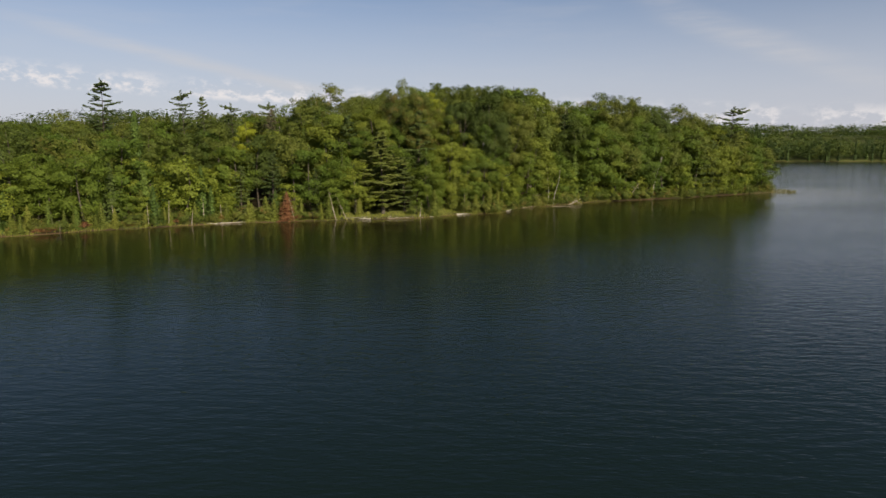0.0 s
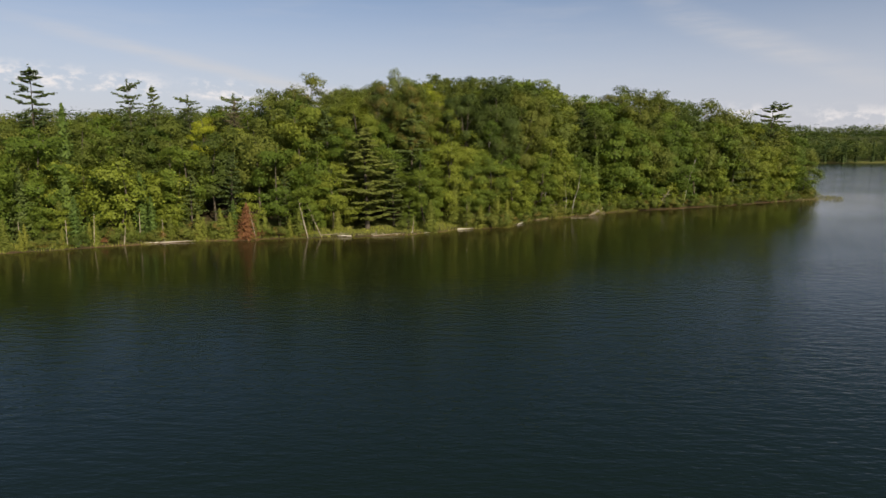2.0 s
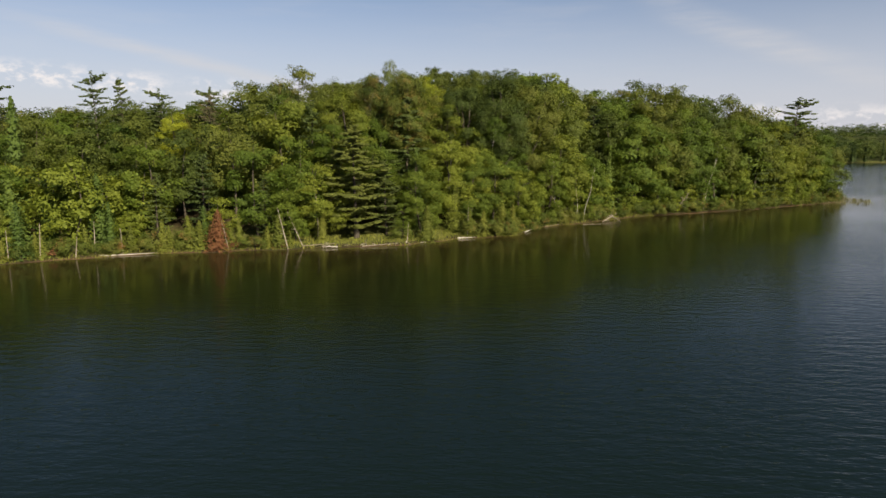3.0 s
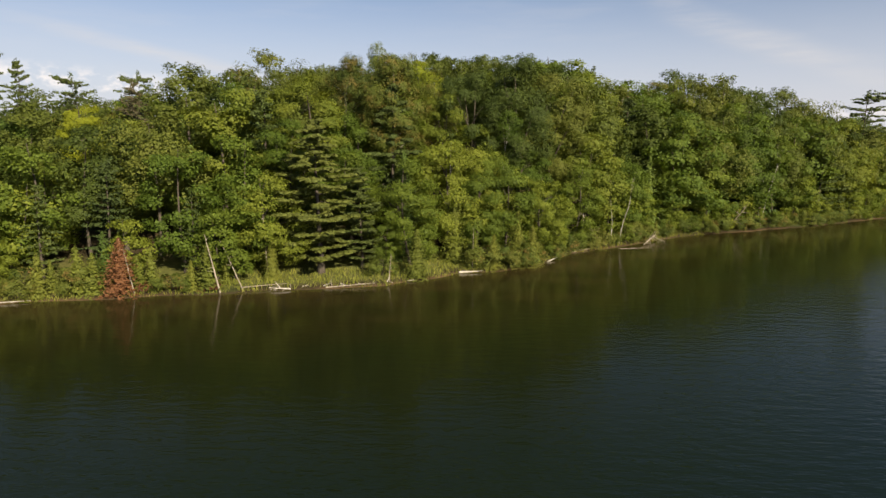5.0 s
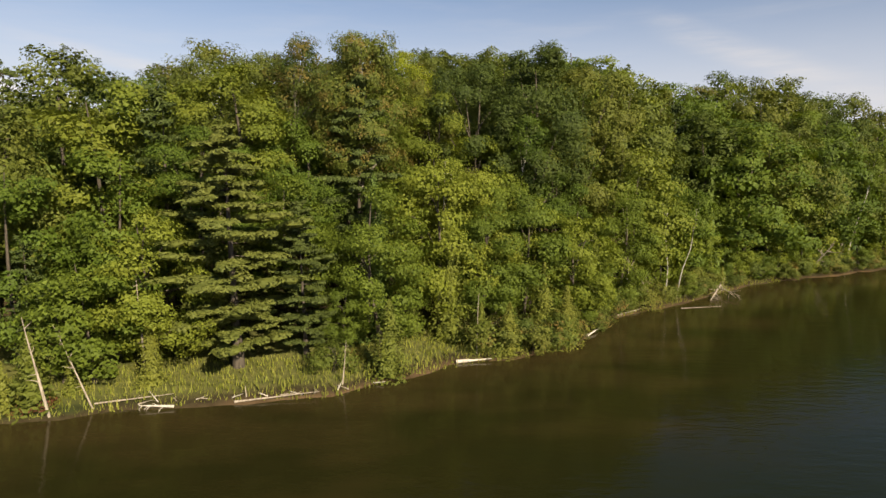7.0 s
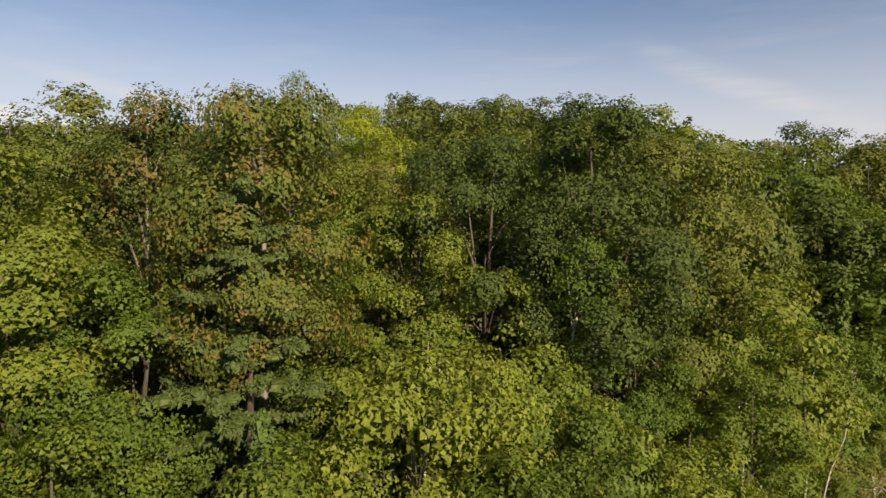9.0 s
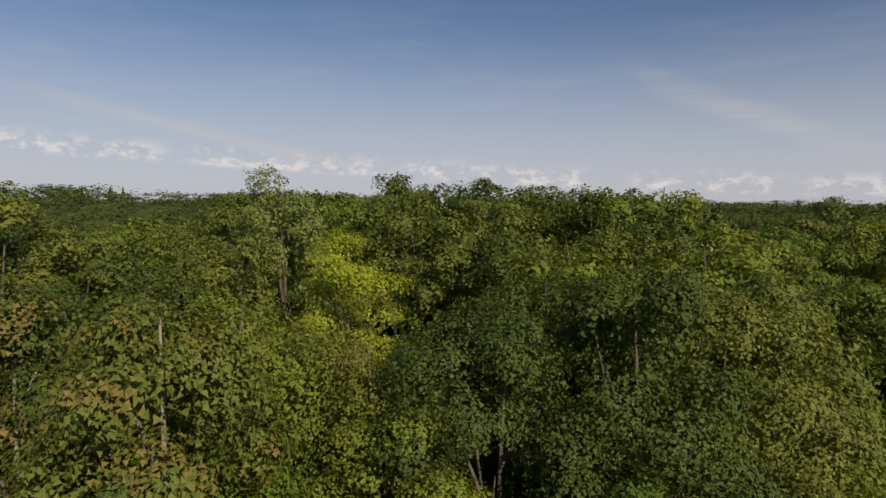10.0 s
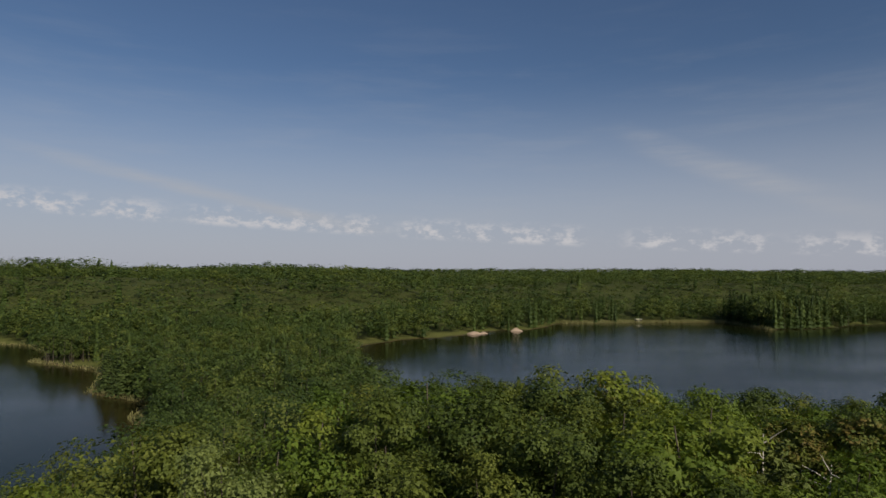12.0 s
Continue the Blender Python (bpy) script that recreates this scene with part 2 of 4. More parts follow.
BAY = [(-56, 216), (-52, 236), (-57, 268), (-72, 300), (-86, 318), (-88, 337), (-118, 354), (-130, 385), (-143, 403), (-185, 425), (-190, 450), (-224, 485), (-246, 491), (-420, 520),
       (-620, 420), (-520, 240), (-300, 205), (-160, 212), (-90, 205)]
LAND = np.array(SHORE + BACK + FAR, float)
BAY = np.array(BAY, float)


def inside(poly, x, y):
    res = np.zeros(x.shape, bool)
    a, b = poly, np.roll(poly, -1, 0)
    for (x0, y0), (x1, y1) in zip(a, b):
        if y0 != y1:
            res ^= ((y0 > y) != (y1 > y)) & (x < (x1 - x0) * (y - y0) / (y1 - y0) + x0)
    return res


def edge_distance(poly, x, y, closed=True):
    best = np.full(x.shape, 1e9)
    a, b = (poly, np.roll(poly, -1, 0)) if closed else (poly[:-1], poly[1:])
    for (x0, y0), (x1, y1) in zip(a, b):
        dx, dy = x1 - x0, y1 - y0
        t = np.clip(((x - x0) * dx + (y - y0) * dy) / (dx * dx + dy * dy), 0, 1)
        best = np.minimum(best, (x - x0 - t * dx) ** 2 + (y - y0 - t * dy) ** 2)
    return np.sqrt(best)


def smooth(v, a, b):
    t = np.clip((v - a) / (b - a), 0, 1)
    return t * t * (3 - 2 * t)


def lumps(x, y, size, seed):
    """Sum of a few sines, in place of noise over arrays."""
    r = np.random.RandomState(seed)
    v = 0
    for k in range(6):
        a, p, s = r.uniform(0, 6.28), r.uniform(0, 6.28), size * r.uniform(0.5, 1.6)
        v = v + np.sin((x * math.cos(a) + y * math.sin(a)) * 6.28 / s + p)
    return v / 6


def inland(x, y):
    """Distance from the shore: plus on land, minus over water."""
    x, y = np.asarray(x, float), np.asarray(y, float)
    d = np.minimum(edge_distance(LAND, x, y), edge_distance(BAY, x, y))
    d = d + 0.5 * lumps(x, y, 9.0, 5) + 0.35 * lumps(x, y, 3.5, 8)
    land = inside(LAND, x, y) & ~inside(BAY, x, y)
    return np.where(land, d, -d)


def ground_height(x, y):
    x, y = np.asarray(x, float), np.asarray(y, float)
    d = inland(x, y)
    near = 1 - smooth(y, 330, 470)
    hill = 12.3 * np.exp(-(((x - 2) / 46) ** 2 + ((y - 178) / 38) ** 2)) + 5.5 * np.exp(-(((x - 62) / 34) ** 2 + ((y - 203) / 20) ** 2))
    hill = hill * smooth(d, 4, 20)
    west = 3.5 * smooth(d, 5, 45) * smooth(-x, 0, 60)
    far = (27 + 7 * lumps(x, y, 420, 3) + 4 * lumps(x, y, 170, 4)) * smooth(d, 12, 190) + 8 * smooth(y, 900, 2500)
    far = far + 10 * np.exp(-(((x + 360) / 170) ** 2 + ((y - 650) / 130) ** 2)) * smooth(d, 10, 120)
    up = 0.35 * smooth(d, 0, 1.6) + 0.03 * np.clip(d, 0, 30) + near * (hill + west) + (1 - near) * far + 0.12 * lumps(x, y, 5, 9) * smooth(d, 1, 4)
    down = -0.07 * np.clip(-d, 0, 15) - 0.22 * np.clip(-d - 15, 0, 40) - 0.03 * np.clip(-d - 50, 0, 200) - 0.02
    return np.where(d > 0, up, down)


def spread(lo, hi, step, ends):
    """Even steps from lo to hi, then wider and wider out to the two ends."""
    mid = list(np.arange(lo, hi + 0.01, step))
    for end in ends:
        s, v, out = step, (lo if end < lo else hi), []
        while abs(end - v) > s:
            s = min(s * 1.18, 90)
            v += s if end > v else -s
            out.append(v)
        out.append(end)
        mid = out[::-1] + mid if end < lo else mid + out
    return np.array(mid)


def mesh_from(name, verts, faces, mat, smooth_faces=False):
    """Mesh from arrays: verts (n, 3), faces (m, 3 or 4)."""
    me = bpy.data.meshes.new(name)
    verts, faces = np.asarray(verts, np.float32), np.asarray(faces, np.int32)
    m, k = faces.shape
    me.vertices.add(len(verts))
    me.vertices.foreach_set("co", verts.ravel())
    me.loops.add(m * k)
    me.loops.foreach_set("vertex_index", faces.ravel())
    me.polygons.add(m)
    me.polygons.foreach_set("loop_start", np.arange(0, m * k, k, dtype=np.int32))
    me.polygons.foreach_set("use_smooth", np.full(m, smooth_faces))
    me.materials.append(mat)
    me.update(calc_edges=True)
    return me


def with_tone(me, name, values):
    a = me.attributes.new(name, "FLOAT", "POINT")
    a.data.foreach_set("value", np.asarray(values, np.float32))
    return me


gx = spread(-95, 125, 2.5, (-4400, 4400))
gy = spread(85, 235, 2.5, (-1500, 4700))
GX, GY = np.meshgrid(gx, gy)
GZ = ground_height(GX, GY)
grid = np.stack([GX, GY, GZ], -1).reshape(-1, 3)
nx, ny = len(gx), len(gy)
ii = (np.arange(ny - 1)[:, None] * nx + np.arange(nx - 1)[None]).ravel()
cells = np.stack([ii, ii + 1, ii + nx + 1, ii + nx], 1)
ground = new("ground", mesh_from("ground", grid, cells, ground_material(), True))
tagged(ground, "forest floor of leaf litter and moss sloping to a sandy lake bed", "ground", kind="structure")
flat_grid = grid.copy()
flat_grid[:, 2] = 0
water = new("water", with_tone(mesh_from("water", flat_grid, cells, water_material(), True), "depth", -grid[:, 2]))
tagged(water, "dark rippled lake water, brown in the shallows by the bank", "water", kind="structure")

# ---------------------------------------------------------------- tree shapes


def tube(path, radii, sides=6):
    """Tapered tube along a path; returns verts, quads."""
    path = np.asarray(path, float)
    n = len(path)
    t = np.gradient(path, axis=0)
    t /= np.linalg.norm(t, axis=1)[:, None] + 1e-9
    ref = np.where(np.abs(t[:, 2:3]) > 0.9, np.array([[1.0, 0, 0]]), np.array([[0, 0, 1.0]]))
    u = np.cross(t, ref)
    u /= np.linalg.norm(u, axis=1)[:, None]
    v = np.cross(t, u)
    a = np.arange(sides) * 2 * np.pi / sides
    ring = u[:, None] * np.cos(a)[None, :, None] + v[:, None] * np.sin(a)[None, :, None]
    verts = (path[:, None] + ring * np.asarray(radii, float)[:, None, None]).reshape(-1, 3)
    i, j = np.meshgrid(np.arange(n - 1), np.arange(sides), indexing="ij")
    i, j = i.ravel(), j.ravel()
    k = (j + 1) % sides
    return verts, np.stack([i * sides + j, i * sides + k, (i + 1) * sides + k, (i + 1) * sides + j], 1)


def join(parts):
    vs, fs, n = [], [], 0
    for v, f in parts:
        vs.append(v)
        fs.append(f + n)
        n += len(v)
    return np.concatenate(vs), np.concatenate(fs)


def unit(v):
    return v / (np.linalg.norm(v, axis=-1, keepdims=True) + 1e-9)


def cards(r, centre, normal, size, aspect=0.68, cup=0.08, ways=None):
    """One pointed, slightly folded leaf spray per centre, facing about its normal."""
    n = len(centre)
    normal = unit(normal)
    side = unit(np.cross(normal, r.normal(size=(n, 3)) if ways is None else ways))
    along = np.cross(side, normal)
    size = np.broadcast_to(size, (n,))[:, None] * r.uniform(0.7, 1.3, (n, 1))
    a = centre + along * size * 0.5
    b = centre + side * size * aspect * 0.5 - normal * size * cup + along * size * r.uniform(-0.15, 0.15, (n, 1))
    c = centre - along * size * 0.5
    d = centre - side * size * aspect * 0.5 - normal * size * cup
    return np.stack([a, b, c, d], 1).reshape(-1, 3), np.arange(4 * n).reshape(n, 4)


def leaflets(r, centre, normal, size):
    """Two small pointed leaves side by side at each centre, facing about its normal."""
    n = len(centre)
    out = []
    turn = r.normal(size=(n, 3))
    for sign in (-1, 1):
        way = unit(normal + r.normal(0, 0.30, (n, 3)))
        side = unit(np.cross(way, turn + r.normal(0, 0.4, (n, 3))))
        along = np.cross(side, way)
        s = size * r.uniform(0.7, 1.3, (n, 1))
        mid = centre + sign * side * s * r.uniform(0.30, 0.62, (n, 1)) + along * s * r.uniform(-0.3, 0.3, (n, 1))
        out += [mid + along * s * 0.40, mid - along * s * 0.28 + side * s * 0.30, mid - along * s * 0.28 - side * s * 0.30]
    return np.stack(out, 1).reshape(-1, 3), np.arange(6 * n).reshape(2 * n, 3)


def ball(r, n, low=-1.0):
    z = r.uniform(low, 1, n)
    a = r.uniform(0, 2 * np.pi, n)
    s = np.sqrt(1 - z * z)
    return np.stack([s * np.cos(a), s * np.sin(a), z], 1)


def round_cube(cuts):
    """Verts and quads of a unit ball made from a cube, each side cut in cuts x cuts."""
    g = np.linspace(-1, 1, cuts + 1)
    vs, fs, n = [], [], 0
    for ax in range(3):
        for sign in (-1, 1):
            u, v = np.meshgrid(g, g, indexing="ij")
            p = np.zeros((cuts + 1, cuts + 1, 3))
            p[..., ax], p[..., (ax + 1) % 3], p[..., (ax + 2) % 3] = sign, u, v * sign
            vs.append(p.reshape(-1, 3))
            for i in range(cuts):
                for j in range(cuts):
                    a = n + i * (cuts + 1) + j
                    fs.append((a, a + cuts + 1, a + cuts + 2, a + 1))
            n += (cuts + 1) ** 2
    return unit(np.concatenate(vs)), np.array(fs)


BALLS = {1: round_cube(1), 2: round_cube(2)}


def clump_cores(r, c, size, cuts=2):
    """Dense uneven inside of each leaf clump: verts, quads. size: (n, 3) half widths."""
    v, f = BALLS[cuts]
    n = len(c)
    wob = 1 + 0.18 * np.sin(v @ r.normal(0, 2.2, (3, n)) + r.uniform(0, 6.28, n)).T[..., None]
    p = c[:, None] + v[None] * size[:, None] * wob
    faces = (f[None] + (np.arange(n) * len(v))[:, None, None]).reshape(-1, 4)
    return p.reshape(-1, 3), faces


def broad_crown(r, h, rad, base, lobes=26, subs=5, leaves=3600, leaf=0.26, flat=0.85, low=-0.6, inner=0.30):
    """Domed crown: leafy boughs on an uneven dome, each a heart of wider sprays under smaller rounded clumps."""
    mid = base + 0.40 * (h - base)
    n = np.arange(lobes) + 0.5
    z = 1 - (1 - low) * n / lobes
    a = n * 2.39996 + r.uniform(0, 6.28) + r.normal(0, 0.35, lobes)
    z = np.clip(z + r.normal(0, 0.08, lobes), low, 1)
    dirs = np.stack([np.sqrt(1 - z * z) * np.cos(a), np.sqrt(1 - z * z) * np.sin(a), z], 1)
    bend, turn = r.normal(0, 2.2, 3), r.uniform(0, 6.28)
    uneven = 1 + 0.12 * np.sin(dirs @ bend + turn)
    size = np.stack([np.full(lobes, rad), np.full(lobes, rad), np.where(z > 0, h - mid, (mid - base) / -low)], 1)
    big = rad * 0.34 * (26 / lobes) ** 0.45 * r.uniform(0.8, 1.2, lobes)
    c = dirs * size * (uneven * r.uniform(0.56, 0.82, lobes))[:, None] + np.array([0, 0, mid])
    k = np.repeat(np.arange(lobes), subs)
    way = unit(ball(r, len(k)) + 0.45 * dirs[k] + np.array([0, 0, 0.3]))
    box_lobe = big[:, None] * np.array([1.1, 1.1, flat])
    sub = c[k] + way * box_lobe[k] * r.uniform(0.5, 0.9, (len(k), 1))
    small = big[k] * r.uniform(0.40, 0.62, len(k))
    box_sub = small[:, None] * np.array([1.15, 1.15, flat])
    pick = r.choice(len(k), leaves, p=small ** 2 / (small ** 2).sum())
    out = unit(ball(r, leaves) + 0.55 * way[pick] + np.array([0, 0, 0.15]))
    pos = sub[pick] + out * (r.uniform(0.45, 1.05, (leaves, 1)) + np.abs(r.normal(0, 0.12, (leaves, 1)))) * box_sub[pick]
    norm = 0.8 * out + 0.6 * way[pick] + 0.2 * dirs[k[pick]] + np.array([0, 0, 0.2]) + r.normal(0, 0.33, (leaves, 3))
    fill = max(int(leaves * inner), 4)
    at = r.randint(lobes, size=fill)
    q = unit(ball(r, fill) + 0.35 * dirs[at])
    heart = c[at] + q * r.uniform(0.45, 0.85, (fill, 1)) * box_lobe[at]
    return join([leaflets(r, pos, norm, leaf), leaflets(r, heart, q + 0.4 * dirs[at], leaf * 1.45)]), c


def broad_wood(r, h, base, rad, heads, thick, lean=0.6, bare=False):
    """Tapered trunk with a bend and limbs that fork towards the leaf clumps."""
    top = np.array([r.normal(0, lean), r.normal(0, lean), h * 0.86])
    s = np.linspace(0, 1, 7)[:, None]
    bend = np.array([r.normal(0, 0.35), r.normal(0, 0.35), 0])
    path = s * top + np.sin(s * np.pi) * bend
    flare = np.interp(s[:, 0], [0, 0.06, 1], [1.45, 1.0, 0.16])
    trunk, parts = tube(path, thick * flare, 7), []
    for k in r.choice(len(heads), min(9, len(heads)), replace=False):
        start = r.uniform(0.38, 0.8)
        p0 = np.array([np.interp(start, s[:, 0], path[:, i]) for i in range(3)])
        p0[2] = min(p0[2], heads[k][2] - 0.2)
        q = np.linspace(0, 1, 4)[:, None]
        parts.append(tube(p0 + (heads[k] - p0) * q + np.array([0, 0, 0.5]) * np.sin(q * np.pi), thick * np.array([0.42, 0.32, 0.2, 0.06]), 5))
    return trunk, join(parts)


def pine_crown(r, h, rad, base, tufts=7, per=6, needle=0.42, step=0.95, top_flat=False, cuts=1, plates=2):
    """Whorls of level limbs that carry plates of needle tufts; gaps between the whorls."""
    pos, norm, limbs, mids, sizes = [], [], [], [], []
    z = base
    while z < h - 0.4:
        f = (z - base) / (h - base)
        span = rad * (np.interp(f, [0, 0.2, 0.55, 0.85, 1], [0.75, 1.0, 0.8, 0.42, 0.1]) if not top_flat else np.interp(f, [0, 0.4, 0.8, 1], [0.55, 0.9, 1.0, 0.45]))
        for a in r.uniform(0, 6.28) + np.arange(5) * 1.257 + r.normal(0, 0.25, 5):
            reach = span * r.uniform(0.6, 1.12)
            ahead = np.array([math.cos(a), math.sin(a), 0])
            tip = ahead * reach + np.array([0, 0, z + reach * r.uniform(-0.02, 0.24)])
            root = np.array([0, 0, z + r.uniform(-0.35, 0.35)])
            tip = tip + np.array([0, 0, r.normal(0, 0.45)])
            limbs.append((root, tip))
            w = np.linspace(0.2, 1.0, tufts)[:, None] + r.uniform(-0.05, 0.05, (tufts, 1))
            side = np.array([-math.sin(a), math.cos(a), 0])
            line = root * (1 - w) + tip * w + side * r.normal(0, 0.17 * reach, (tufts, 1)) * (1.25 - w) + np.array([0, 0, 0.12])
            k = np.repeat(np.arange(tufts), per)
            puff_way = ball(r, len(k), -0.5)
            p = line[k] + puff_way * np.array([0.42, 0.42, 0.23]) * r.uniform(0.4, 1.15, (len(k), 1)) * (0.55 + 0.11 * reach)
            pos.append(p)
            norm.append(puff_way * 0.8 + np.array([0, 0, 0.5]) + r.normal(0, 0.35, p.shape) + 0.2 * ahead)
            for q in np.linspace(0.5, 0.86, plates):
                mids.append(root * (1 - q) + tip * q + np.array([0, 0, 0.05]))
                sizes.append(np.array([0.15, 0.15, 0.07]) * max(reach, 0.6) * (1.25 - 0.4 * q))
        z += step * r.uniform(0.75, 1.25) * (1.0 if f < 0.7 else 0.7)
    tip = r.normal(0, 0.16, (40, 3)) * np.array([1, 1, 2.4]) + np.array([0, 0, h - 0.45])
    pos.append(tip)
    norm.append(r.normal(size=tip.shape))
    pos, norm, mids, sizes = np.concatenate(pos), np.concatenate(norm), np.array(mids), np.array(sizes)
    return join([cards(r, pos, norm, needle, 0.45, 0.1), clump_cores(r, mids, sizes, cuts)]), limbs


def straight_wood(r, h, thick, limbs=(), keep=26, sides=7):
    s = np.linspace(0, 1, 6)[:, None]
    path = s * np.array([r.normal(0, 0.15), r.normal(0, 0.15), h * 0.97])
    trunk, parts = tube(path, thick * np.interp(s[:, 0], [0, 0.05, 1], [1.4, 1.0, 0.08]), sides), []
    if len(limbs):
        for k in r.choice(len(limbs), min(keep, len(limbs)), replace=False):
            a, b = limbs[k]
            parts.append(tube(np.array([a, a * 0.5 + b * 0.5 - [0, 0, 0.08], b]), [thick * 0.22, thick * 0.14, thick * 0.04], 4))
    return trunk, (join(parts) if parts else None)


def cone_crown(r, h, rad, base, leaves=2400, leaf=0.34, tiers=11, droop=0.3, ragged=0.25):
    """Spire of drooping sprays in tiers: firs, spruces, cedars."""
    f = r.uniform(0, 1, leaves) ** 1.35
    tier = (f * tiers) % 1.0
    a = r.uniform(0, 6.28, leaves)
    lobe = 1 + ragged * np.sin(a * 3 + np.floor(f * tiers) * 2.1) * r.uniform(0.3, 1, leaves)
    reach = rad * ((1 - f) ** 0.75 + 0.03) * (1.05 - 0.42 * tier) * lobe * r.uniform(0.45, 1.08, leaves) ** 0.8
    out = np.stack([np.cos(a), np.sin(a), 0 * a], 1)
    pos = out * reach[:, None] + np.stack([0 * a, 0 * a, base + f * (h - base) - droop * reach * 0.5], 1)
    norm = out * 0.7 + np.array([0, 0, 0.55]) + r.normal(0, 0.4, pos.shape)
    rings = 2 * tiers
    q = np.linspace(0, 1, rings + 1)
    wide = rad * 0.4 * ((1 - q) ** 0.75 + 0.01) * np.where(np.arange(rings + 1) % 2 == 0, 1.0, 0.62)
    cv, cf = tube(np.stack([0 * q, 0 * q, base + q * (h - base) * 0.97], 1), wide, 8)
    cv = cv + r.normal(0, 0.05 * rad, cv.shape) * np.array([1, 1, 0.6])
    return join([cards(r, pos, norm, leaf * (1.1 - 0.4 * f), 0.5, 0.1), (cv, cf)])


def thing(name, label, category, group=""):
    e = new(name)
    e.empty_display_size = 0.3
    return tagged(e, label, category, group)


def part(name, me, parent, label=""):
    ob = new(name, me)
    ob.parent = parent
    return tagged(ob, label) if label else ob


def prototypes():
    """One mesh pair (wood, leaves) for each shape of tree, at its natural size."""
    kinds = {}

    def put(kind, h, wood, leaves, wood_mat, leaf_mat):
        trunk, limbs = wood
        v, f = leaves
        near = not kind.startswith("far_")
        kinds.setdefault(kind, []).append((h, mesh_from("trunk", *trunk, wood_mat, True), mesh_from("branching", *limbs, wood_mat, True) if limbs and near else None,
                                           mesh_from("crown", v, f, leaf_mat)))

    def broad(kind, n, mat, wood_mat, h, rad, base, seed, **kw):
        for k in range(n):
            r = np.random.RandomState(seed + k)
            hh, rr = h * r.uniform(0.92, 1.08), rad * r.uniform(0.85, 1.15)
            leaves, heads = broad_crown(r, hh, rr, base * r.uniform(0.85, 1.15), **kw)
            put(kind, float(np.percentile(leaves[0][:, 2], 99.3)), broad_wood(r, hh, base, rr, heads, 0.011 * hh + 0.02), leaves, wood_mat, mat)

    # full shapes, and the same with fewer, larger sprays for trees that stay far off
    for far, n, big, lobes, subs in (("", 1.0, 1.0, 30, 6), ("far_", 0.23, 1.9, 22, 4)):
        leafy = dict(lobes=lobes, subs=subs)
        broad(far + "oak", 4, OAK, BARK, 20, 5.2, 5.0, 10, leaves=int(11500 * n), leaf=0.205 * big, **leafy)
        broad(far + "maple", 3, MAPLE, BARK, 17, 4.5, 1.6, 30, leaves=int(11000 * n), leaf=0.205 * big, flat=0.68, low=-0.8, **leafy)
        broad(far + "turning", 3, TURNING, PALE_BARK, 20, 4.9, 5.0, 40, leaves=int(11000 * n), leaf=0.205 * big, **leafy)
        broad(far + "aspen", 2, MAPLE, PALE_BARK, 18, 3.5, 3.4, 60, leaves=int(6400 * n), leaf=0.19 * big, low=-0.8, **leafy)
        broad(far + "sapling", 4, LIME, BARK, 9, 2.8, 0.3, 70, leaves=int(5600 * n), leaf=0.175 * big, flat=0.6, low=-0.85, **leafy)
        for k in range(3):
            r = np.random.RandomState(100 + k)
            thin = dict(tufts=13, per=28, needle=0.30, cuts=2, step=1.15) if not far else dict(tufts=7, per=5, needle=0.52, plates=1, step=1.3)
            leaves, limbs = pine_crown(r, 17, 4.4, 1.8, **thin)
            put(far + "pine", 17, straight_wood(r, 17, 0.27, limbs), leaves, BARK, PINE if k else SUNLIT_PINE)
            leaves = cone_crown(r, 12, 2.7, 0.3, int(3200 * n), 0.30 * big)
            put(far + "fir", 12, straight_wood(r, 12, 0.17), leaves, BARK, FIR)
            leaves = cone_crown(r, 11, 2.5, 0.4, int(3200 * n), 0.30 * big, 16, 0.1)
            put(far + "spruce", 11, straight_wood(r, 11, 0.16), leaves, BARK, PINE)
            leaves = cone_crown(r, 6, 1.65, 0.1, int(1900 * n), 0.24 * big, 9, 0.5, 0.35)
            put(far + "cedar", 6, straight_wood(r, 6, 0.09), leaves, BARK, CEDAR)
    broad("yellow", 2, YELLOW, BARK, 18, 4.2, 4.0, 50, lobes=24, subs=6, leaves=8000, leaf=0.19, flat=0.6)
    broad("pale", 1, PALE, BARK, 19, 3.4, 4.0, 55, lobes=20, subs=5, leaves=5600, leaf=0.23)
    broad("bush", 4, SHRUB, BARK, 2.4, 1.4, 0.1, 80, lobes=9, subs=4, leaves=1000, leaf=0.17)
    for k in range(3):
        r = np.random.RandomState(130 + k)
        leaves, limbs = pine_crown(r, 22, 3.7, 12.0, tufts=7, per=7, needle=0.42, top_flat=k == 1, step=1.15)
        put("tall_pine", 22, straight_wood(r, 22, 0.27, limbs), leaves, BARK, PINE)
    r = np.random.RandomState(140)
    put("red_cedar", 5, straight_wood(r, 5, 0.08), cone_crown(r, 5, 1.3, 0.1, 1700, 0.22, 8, 0.6, 0.4), DEAD_WOOD, RUST)
    leaves, limbs = pine_crown(r, 20, 3.2, 6.0, tufts=5, per=4, needle=0.36)
    put("thin_pine", 20, straight_wood(r, 20, 0.22, limbs, 60), leaves, BARK, DUN)
    for k in range(2):
        r = np.random.RandomState(150 + k)
        q = ball(r, 260, 0.0) * r.uniform(0.5, 1.1, (260, 1))
        leaves = cards(r, q * np.array([1.0, 0.8, 0.6]) + np.array([0, 0, 0.3]), q + r.normal(0, 0.5, q.shape), 0.16)
        twigs = join([tube(np.array([[0, 0, 0], unit(d) * 0.5, unit(d) * 0.95]), [0.02, 0.012, 0.005], 4) for d in ball(r, 7, 0.35)])
